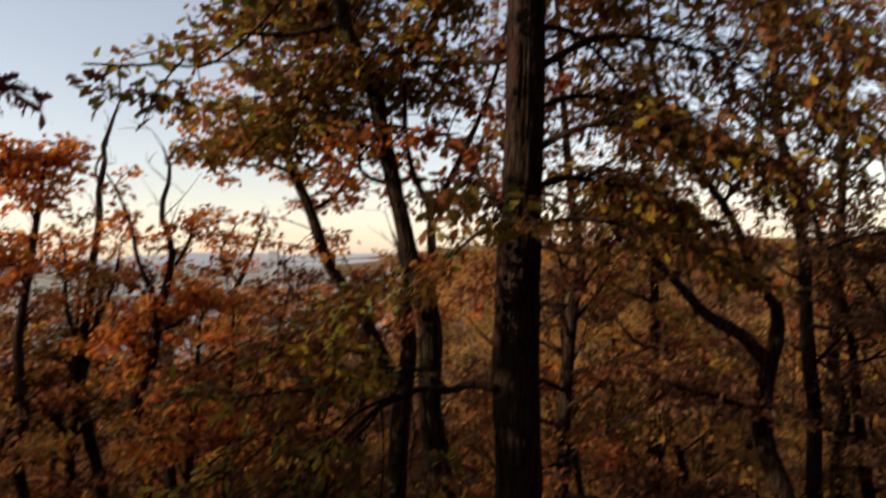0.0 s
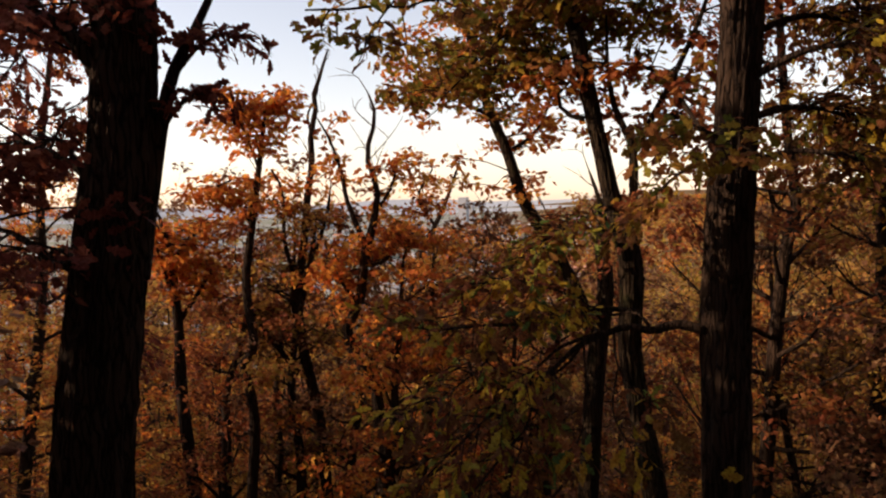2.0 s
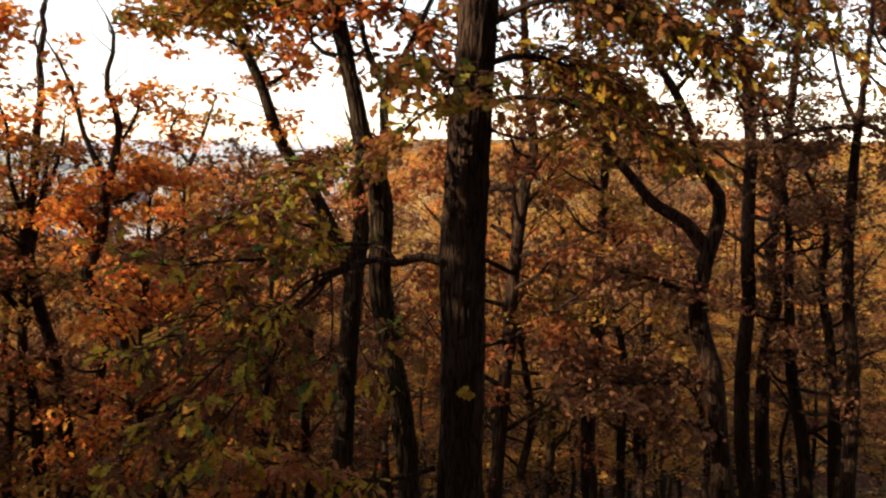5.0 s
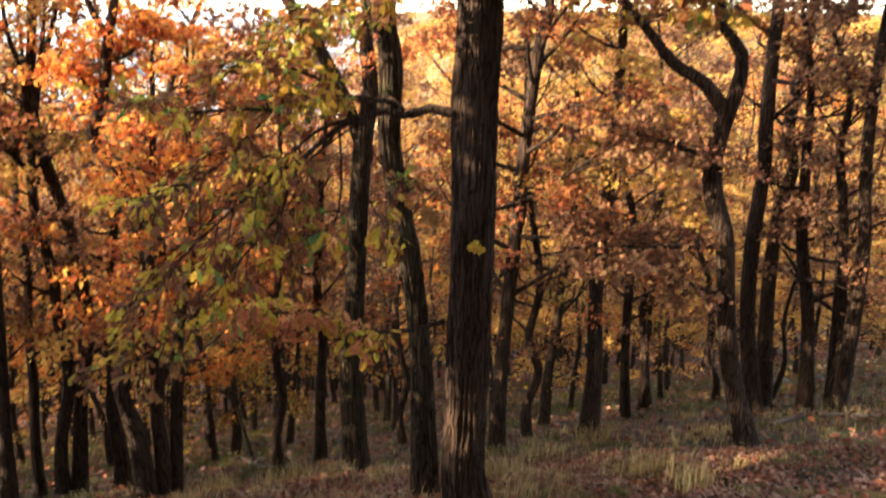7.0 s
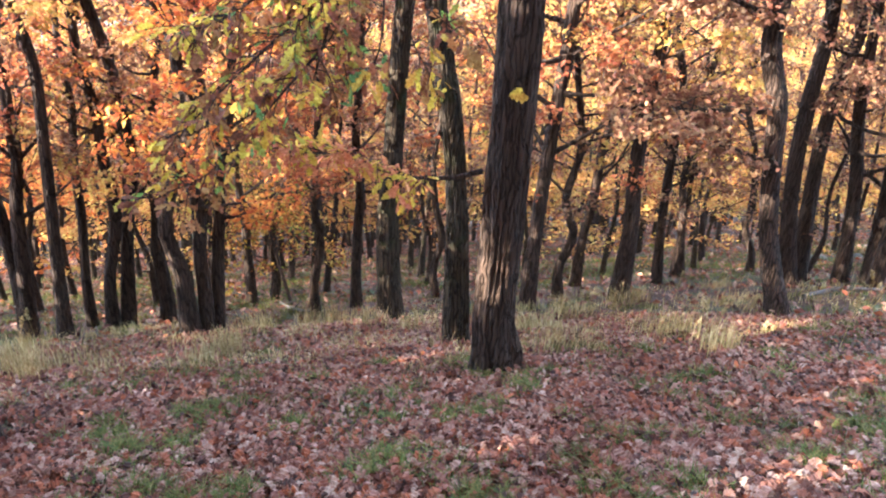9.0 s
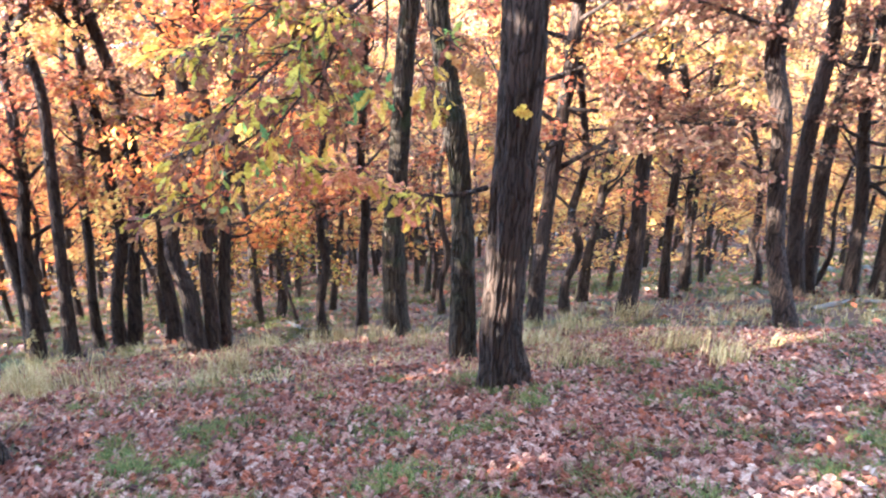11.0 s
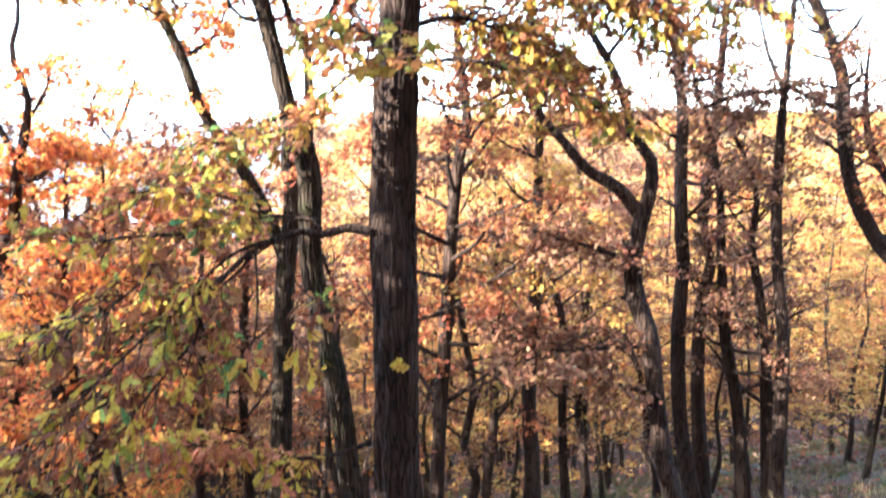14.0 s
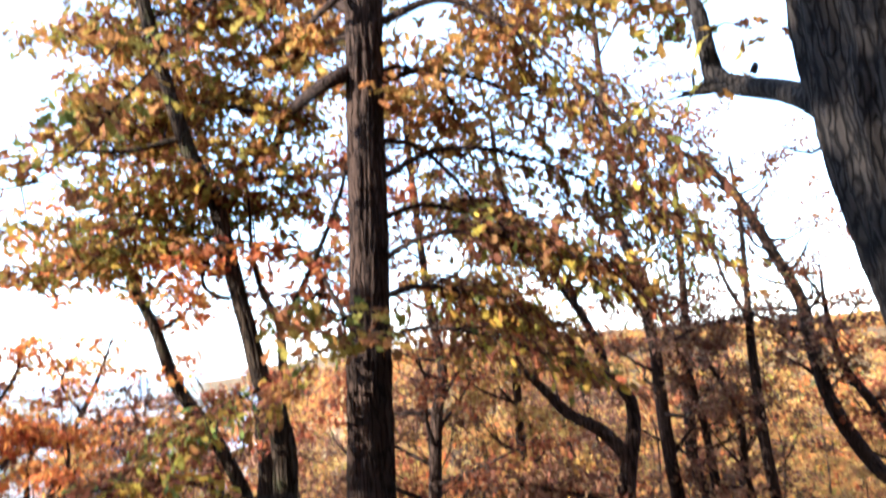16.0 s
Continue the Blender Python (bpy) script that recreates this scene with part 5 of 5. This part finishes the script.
# unseen trees set toward the sun to shade the near floor and trunks
for x, y, s in ((-5.0, 0.1, 0.7), (-6.9, -0.9, 0.75), (-3.2, -1.6, 0.8), (-4.4, 1.0, 0.45), (-6.0, 1.9, 0.5), (-7.4, 2.5, 0.7),
                (-5.4, 0.9, 0.5), (-9.0, 3.5, 0.78), (-3.5, 0.3, 0.42), (-8.0, 1.6, 0.7), (-10.5, 3.6, 0.75), (-5.3, 2.6, 0.5), (-6.4, 3.0, 0.55), (-10.0, 6.2, 0.45), (-11.5, 7.4, 0.45), (-12.5, 5.4, 0.5), (-9.0, 5.0, 0.42), (-13.0, 8.2, 0.5),
                (-6.6, 3.6, 0.36), (-6.4, 4.5, 0.40), (-7.7, 4.2, 0.45), (-9.4, 4.2, 0.6)):
    add_to_wood(COARSE[5], x, y, 0.85, s)
# narrower unseen trees that keep sun patches off the floor
for x, y, s in ((-7.3, 5.2, 0.5), (-8.6, 4.9, 0.6), (-10.0, 4.6, 0.68), (-4.3, 1.2, 0.42), (-5.0, 1.5, 0.48)):
    add_to_wood(COARSE[5], x, y, 0.55, s)


def cut_sun_gap(sh, through_point, wide, high):
    """Remove leaf faces along the ray to the sun, so that sunlight lands on one chosen point."""
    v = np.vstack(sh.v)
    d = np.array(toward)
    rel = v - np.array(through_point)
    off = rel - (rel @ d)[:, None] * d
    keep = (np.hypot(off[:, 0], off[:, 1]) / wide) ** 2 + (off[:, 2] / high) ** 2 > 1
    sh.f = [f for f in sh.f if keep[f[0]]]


# gap added in the unseen canopy to put a sun patch on the main trunk
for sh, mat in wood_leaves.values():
    cut_sun_gap(sh, (0.27, 5.00, -1.39), 0.2, 0.5)
tagged(new("oak_wood", wood.mesh("oak_wood", BARK)), "dark slender trunks of the oak wood, with unseen trees added for shade", "trees", kind="stuff")
for sh, mat in wood_leaves.values():
    tagged(new("oak_canopy", sh.mesh("oak_canopy", mat, smooth=False)), "autumn canopy of the oak wood, with unseen crowns added for shade", "trees", kind="stuff")
for src in PROTO + COARSE:
    for ob in list(src.children_recursive) + [src]:
        bpy.data.objects.remove(ob)


# ---- far woods ----
def far_wood(name, label, test, count, mat, size, far=(55, 770)):
    sh, tr = Shape(), 0
    cs, ss = [], []
    for k in range(count * 6):
        if tr >= count:
            break
        az, rr = rng.uniform(-0.75, 0.9), far[0] * ((far[1] / far[0]) ** rng.uniform(0, 1))
        x, y = rr * math.sin(az), rr * math.cos(az)
        if not test(az, rr, x, y):
            continue
        tr += 1
        g = ground_z(x, y)
        h = rng.uniform(7, 11)
        n = 70 if rr < 180 else 34
        p = rng.normal(0, 1, (n, 3))
        p /= np.linalg.norm(p, axis=1)[:, None]
        p *= rng.uniform(0.55, 1.0, n)[:, None] * np.array([3.0, 3.0, h * 0.42])
        cs.append(p + (x, y, g + h * 0.6))
        ss.append(rng.uniform(0.7, 1.4, n) * size * (1 + rr / 260))
    scatter_leaves(sh, np.concatenate(cs), np.concatenate(ss), FAR_LEAF)
    return tagged(new(name, sh.mesh(name, mat, smooth=False)), label, "trees", kind="stuff")


hill = lambda az, rr, x, y: az > -0.22 or rr < 130 + 60 * rng.uniform(0, 1)
far_wood("far_woods", "golden autumn woods across the valley", hill, 1300, GOLD, 0.9)
far_wood("far_woods", "rusty autumn woods across the valley", hill, 360, RUSSET, 0.9)
slope = lambda az, rr, x, y: az > -0.2
far_wood("far_woods", "yellow autumn trees on the hillside across the valley", slope, 2100, GOLD, 0.7, (110, 1300))
far_wood("far_woods", "orange autumn trees on the hillside across the valley", slope, 800, ORANGE, 0.7, (110, 1300))
far_wood("far_woods", "green trees on the hillside across the valley", slope, 442, OLIVE, 0.7, (110, 1300))
far_wood("far_woods", "dark green trees among the far woods", lambda az, rr, x, y: rr > 150 and (az < -0.1 or noise.noise((x * 0.012, y * 0.012, 7)) > 0.2), 350, GRASS, 0.8)


# ---- forest floor ----
def floor_leaves(count, r0, r1, half, size, template, name, label):
    cs, ss = [], []
    while len(cs) < count:
        rr = math.sqrt(rng.uniform(r0 * r0, r1 * r1))
        az = rng.uniform(-half, half)
        x, y = rr * math.sin(az), rr * math.cos(az)
        if noise.noise((x * 0.8, y * 0.8, 9)) + 0.5 * noise.noise((x * 2.6, y * 2.6, 4)) < rng.uniform(-0.9, -0.1):
            continue
        cs.append((x, y, ground_z(x, y) + rng.uniform(0.008, 0.05)))
        ss.append(size * rng.uniform(0.6, 1.25))
    sh = Shape()
    scatter_leaves(sh, np.array(cs), np.array(ss), template, droop=0.05, flat=0.5)
    tagged(new(name, sh.mesh(name, LITTER, smooth=False)), label, "leaves", kind="stuff")


floor_leaves(21000, 1.7, 3.6, 0.75, 0.066, curled_leaf(), "fallen_leaves", "fallen pinkish-brown oak leaves on the slope")
floor_leaves(24000, 3.6, 5.6, 0.75, 0.066, MID_LEAF, "fallen_leaves", "fallen pinkish-brown oak leaves round the trunks")
floor_leaves(26000, 5.6, 8.0, 0.75, 0.07, SMALL_LEAF, "fallen_leaves", "fallen pinkish-brown oak leaves below the grassy edge")
floor_leaves(52000, 8.0, 45.0, 0.75, 0.12, FAR_LEAF, "fallen_leaves", "fallen brown oak leaves under the trees")


def grass(name, label, count, blades, length, mat, test, lean, spread=0.09, reach=(1.7, 15)):
    sh = Shape()
    done = 0
    for k in range(count * 30):
        if done >= count:
            break
        rr, az = rng.uniform(*reach), rng.uniform(-0.7, 0.75)
        x, y = rr * math.sin(az), rr * math.cos(az)
        if not test(x, y):
            continue
        done += 1
        n = int(blades * rng.uniform(0.6, 1.3))
        o = rng.normal(0, spread, (n, 2))
        th = rng.uniform(0, 2 * np.pi, n)
        ln = length * rng.uniform(0.5, 1.2, n)
        tilt = lean * rng.uniform(0.2, 1.3, n)
        d = np.stack([np.cos(th), np.sin(th)], 1)
        b = np.stack([x + o[:, 0], y + o[:, 1], np.array([ground_z(x + p[0], y + p[1]) for p in o]) - 0.01], 1)
        wide = np.stack([-d[:, 1], d[:, 0], 0 * th], 1) * 0.0035
        mid = b + np.stack([d[:, 0] * ln * tilt * 0.3, d[:, 1] * ln * tilt * 0.3, ln * 0.6], 1)
        tip = b + np.stack([d[:, 0] * ln * tilt, d[:, 1] * ln * tilt, ln * (1 - 0.25 * tilt)], 1)
        v = np.stack([b - wide, b + wide, mid + wide * 0.8, mid - wide * 0.8, tip], 1).reshape(-1, 3)
        base = np.arange(n)[:, None] * 5
        sh.v.append(v)
        sh.f.extend((sh.n + base + np.array([0, 1, 2, 3])).tolist())
        sh.f.extend((sh.n + base + np.array([3, 2, 4])).tolist())
        sh.n += len(v)
    tagged(new(name, sh.mesh(name, mat, smooth=False)), label, "grass", kind="stuff")


patch = lambda x, y: noise.noise((x * 0.8, y * 0.8, 9)) + 0.5 * noise.noise((x * 2.6, y * 2.6, 4))
grass("grass_tufts", "short green grass tufts among fallen leaves", 560, 30, 0.1, GRASS, lambda x, y: patch(x, y) < (-0.25 if y < 5 + 0.25 * x else -0.05), 0.9, 0.07)
grass("grass_clumps", "dark green grass clumps in the leaf litter", 210, 150, 0.1, GRASS, lambda x, y: y < 5.6 + 0.2 * x and noise.noise((x * 1.7, y * 1.7, 30)) > 0.05, 1.1, 0.05)
grass("grass_tufts", "thin green turf under the trees farther down", 150, 40, 0.15, GRASS, lambda x, y: y > 9.5 + 0.3 * x and patch(x, y) < 0.0, 0.8, 0.3)
grass("grass_tufts", "green turf on the shaded slope under the trees", 620, 60, 0.14, GRASS, lambda x, y: noise.noise((x * 0.35, y * 0.35, 17)) > -0.12, 0.8, 0.35, (14, 23))
crest = lambda x, y: 5.2 + 0.25 * x < y < 9.5 + 0.3 * x
grass("dry_grass", "dry straw-coloured grass along the edge of the slope", 520, 16, 0.15, STRAW, lambda x, y: crest(x, y) and noise.noise((x * 1.5, y * 1.5, 21)) < 0.1, 0.9, 0.1)

feet = [(-3.69, 5.47), (-3.66, 5.68), (-3.63, 5.92), (-4.14, 6.02), (-2.38, 6.46), (-2.11, 6.26), (-0.65, 7.50), (-0.91, 7.50), (-0.38, 7.34), (0.92, 6.98), (1.52, 7.64), (2.33, 8.67), (0.66, 7.47), (3.64, 7.90), (-2.12, 7.83), (-1.55, 8.11), (-4.70, 7.00), (-3.30, 5.60), (1.10, 5.70), (2.05, 6.20), (2.30, 5.60)]
grass("dry_grass", "tall dry straw-yellow grass tufts by the trunks", 130, 24, 0.3, STRAW, lambda x, y: any((x - a) ** 2 + (y - b) ** 2 < 0.09 for a, b in feet), 0.45, 0.07)


# ---- the town in the valley ----
def block(sh, cx, cy, z0, w, d, h, turn):
    c, s = math.cos(turn), math.sin(turn)
    v = [(cx + a * c - b * s, cy + a * s + b * c, z) for z in (z0, z0 + h) for a, b in ((-w / 2, -d / 2), (w / 2, -d / 2), (w / 2, d / 2), (-w / 2, d / 2))]
    sh.add(v, [(0, 3, 2, 1), (4, 5, 6, 7), (0, 1, 5, 4), (1, 2, 6, 5), (2, 3, 7, 6), (3, 0, 4, 7)])


def house(cx, cy, w, d, h, turn, label, wall_mat=None, flat=False):
    z = ground_z(cx, cy)
    root = tagged(new("house"), label, "house", "houses of the town")
    root.location = (cx, cy, z)
    sh = Shape()
    block(sh, cx, cy, z - 4, w, d, h + 4, turn)
    part("wall", sh.mesh("wall", wall_mat or RENDERED, (cx, cy, z), False), root)
    c, s = math.cos(turn), math.sin(turn)
    sh = Shape()
    if flat:
        block(sh, cx, cy, z + h, w + 0.6, d + 0.6, 0.6, turn)
        mat = CONCRETE
    else:
        top = h + d * 0.42
        v = [(cx + a * c - b * s, cy + a * s + b * c, z + k) for a, b, k in ((-w / 2 - .4, -d / 2 - .4, h), (w / 2 + .4, -d / 2 - .4, h), (w / 2 + .4, d / 2 + .4, h), (-w / 2 - .4, d / 2 + .4, h), (-w / 2, 0, top), (w / 2, 0, top))]
        sh.add(v[:4], [(0, 3, 2, 1)])
        sh.v[-1] = np.array(v)
        sh.n = 6
        sh.f += [(0, 1, 5, 4), (2, 3, 4, 5), (1, 2, 5), (3, 0, 4)]
        mat = TILES
    part("roof", sh.mesh("roof", mat, (cx, cy, z), False), root)
    return root


town = 0
while town < 170:
    az, rr = rng.uniform(-0.62, -0.05), 420 * (6 ** rng.uniform(0, 1))
    x, y = rr * math.sin(az), rr * math.cos(az)
    k = rng.uniform(0, 1)
    if k < 0.75:
        house(x, y, rng.uniform(12, 26), rng.uniform(9, 14), rng.uniform(5, 9), rng.uniform(0, 3), "pale house with a red roof in the valley town")
    else:
        house(x, y, rng.uniform(30, 70), rng.uniform(12, 30), rng.uniform(9, 18), rng.uniform(0, 3), "long pale flat-roofed building in the valley town", flat=True)
    town += 1


# ---- far hills ----
def far_ridge():
    """A low line of hills at the end of the valley, with haze painted in."""
    m, nodes, links = material("haze_tinted_hill")
    b = nodes["Principled BSDF"]
    # haze of the far air put in as blue-grey colour and a faint glow
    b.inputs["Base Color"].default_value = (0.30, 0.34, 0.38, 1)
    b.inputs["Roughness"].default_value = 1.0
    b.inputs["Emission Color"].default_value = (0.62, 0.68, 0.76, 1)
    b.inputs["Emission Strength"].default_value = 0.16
    sh = Shape()
    for row, (rr, top) in enumerate(((3300, -38), (4300, -4))):
        n = 120
        v = []
        for k in range(n + 1):
            az = -0.9 + 1.9 * k / n
            h = top + 30 * noise.noise((az * 5, row * 3.0, 1)) + 8 * noise.noise((az * 23, row, 4))
            for rad, z in ((rr, -120), (rr + 60, h), (rr + 400, -120)):
                v.append((rad * math.sin(az), rad * math.cos(az), z))
        f = []
        for k in range(n):
            for j in range(2):
                a = k * 3 + j
                f.append((a, a + 3, a + 4, a + 1))
        sh.add(v, f)
    return tagged(new("backdrop", sh.mesh("backdrop", m)), "hills beyond the valley town, haze painted in as a pale glow", "hills", kind="structure")


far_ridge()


def tower_block(az, rr, w, d, h, mat, label):
    x, y = rr * math.sin(az), rr * math.cos(az)
    return house(x, y, w, d, h, az, label, mat, True)


tower_block(-0.218, 2300, 26, 18, 86, CONCRETE, "tall pale tower block above the valley town")
tower_block(-0.208, 2360, 14, 14, 70, CONCRETE, "tall pale tower block beside a twin")
tower_block(-0.232, 900, 7, 7, 22, RENDERED, "slim yellowish tower among the town houses")
tower_block(-0.175, 1500, 120, 30, 14, RENDERED, "long white hall at the edge of town")
tower_block(-0.245, 1700, 90, 25, 12, RENDERED, "long white hall among the town roofs")


# ---- deadwood and stones on the slope ----
def fallen_branch(rows, label):
    sh = Shape()
    pts = [(x, y, ground_z(x, y) + h, r) for x, y, h, r in rows]
    q = tube(sh, pts, 12, 24, 0.12, seed=rows[0][0])
    origin = pts[0][:3]
    root = tagged(new("fallen_branch"), label, "branch")
    root.location = origin
    part("stem", sh.mesh("stem", DEADWOOD, origin), root)
    for k in (7, 13, 18):
        p = q[k]
        e = p[:3] + np.array([rng.uniform(-0.2, 0.2), rng.uniform(-0.25, 0.05), rng.uniform(0.08, 0.2)])
        sh = Shape()
        tube(sh, [(*p[:3], p[3] * 0.6), (*((p[:3] + e) / 2 + (0.02, 0, 0.03)), p[3] * 0.4), (*e, 0.003)], 6, 6, 0.1)
        part("twig", sh.mesh("twig", DEADWOOD, origin), root)


fallen_branch([(4.44, 8.26, 0.04, 0.030), (5.03, 8.66, 0.04, 0.035), (5.57, 8.78, 0.04, 0.030), (5.84, 8.48, 0.04, 0.020)], "grey fallen branch lying on the grassy slope")
fallen_branch([(-2.60, 10.36, 0.03, 0.020), (-2.08, 9.21, 0.03, 0.025), (-1.64, 9.02, 0.03, 0.020), (-1.42, 9.12, 0.03, 0.012)], "thin dead branch among the fallen leaves")


def stone(x, y, s, label):
    bm = bmesh.new()
    bmesh.ops.create_icosphere(bm, subdivisions=3, radius=s)
    for v in bm.verts:
        v.co *= 1 + 0.35 * noise.noise(v.co * (1.3 / s) + Vector((x, y, 0)))
        v.co.z *= 0.6
    me = bpy.data.meshes.new("stone")
    bm.to_mesh(me)
    bm.free()
    me.materials.append(STONE)
    me.polygons.foreach_set("use_smooth", [True] * len(me.polygons))
    ob = tagged(new("stone", me), label, "stone", "stones in the wood")
    ob.location = (x, y, ground_z(x, y) + s * 0.25)


stone(7.58, 14.27, 0.12, "grey mossy stone in the leaf litter")
stone(7.51, 13.77, 0.15, "grey mossy stone in the leaf litter")
stone(7.86, 15.11, 0.10, "grey mossy stone in the leaf litter")
stone(8.61, 14.43, 0.10, "grey mossy stone in the leaf litter")
stone(3.90, 12.17, 0.08, "grey mossy stone in the leaf litter")


def stalk(x, y, h, lean):
    """A dry seed stalk with a drooping head."""
    z = ground_z(x, y)
    root = tagged(new("grass_stalk"), "tall dry straw-coloured grass stalk", "grass", "dry stalks")
    root.location = (x, y, z)
    sh = Shape()
    top = (x + lean * h, y + 0.05 * h, z + h)
    tube(sh, [(x, y, z - 0.02, 0.003), (x + lean * h * 0.3, y, z + h * 0.55, 0.0025), (*top, 0.0015)], 5, 8)
    part("stem", sh.mesh("stem", STRAW, (x, y, z)), root)
    sh = Shape()
    n = 22
    u = rng.uniform(0, 1, n)
    c = np.stack([top[0] - lean * h * 0.25 * u, np.full(n, top[1]), top[2] - h * 0.25 * u], 1)
    scatter_leaves(sh, c, np.full(n, 0.045), FAR_LEAF, droop=-1.2, flat=0.2)
    part("seed_head", sh.mesh("seed_head", STRAW, (x, y, z), False), root)


for x, y, h, lean in [(2.12, 5.10, 0.55, 0.12), (2.22, 5.42, 0.50, -0.12), (3.28, 8.03, 0.45, 0.12), (-4.47, 6.94, 0.50, -0.12), (-4.43, 6.62, 0.45, 0.12), (-4.36, 7.08, 0.40, -0.12), (3.34, 5.42, 0.50, 0.12), (4.77, 7.49, 0.45, -0.12), (3.12, 8.98, 0.40, 0.12), (-0.22, 5.98, 0.40, -0.12), (-0.91, 7.50, 0.40, 0.12)]:
    stalk(x, y, h, lean)
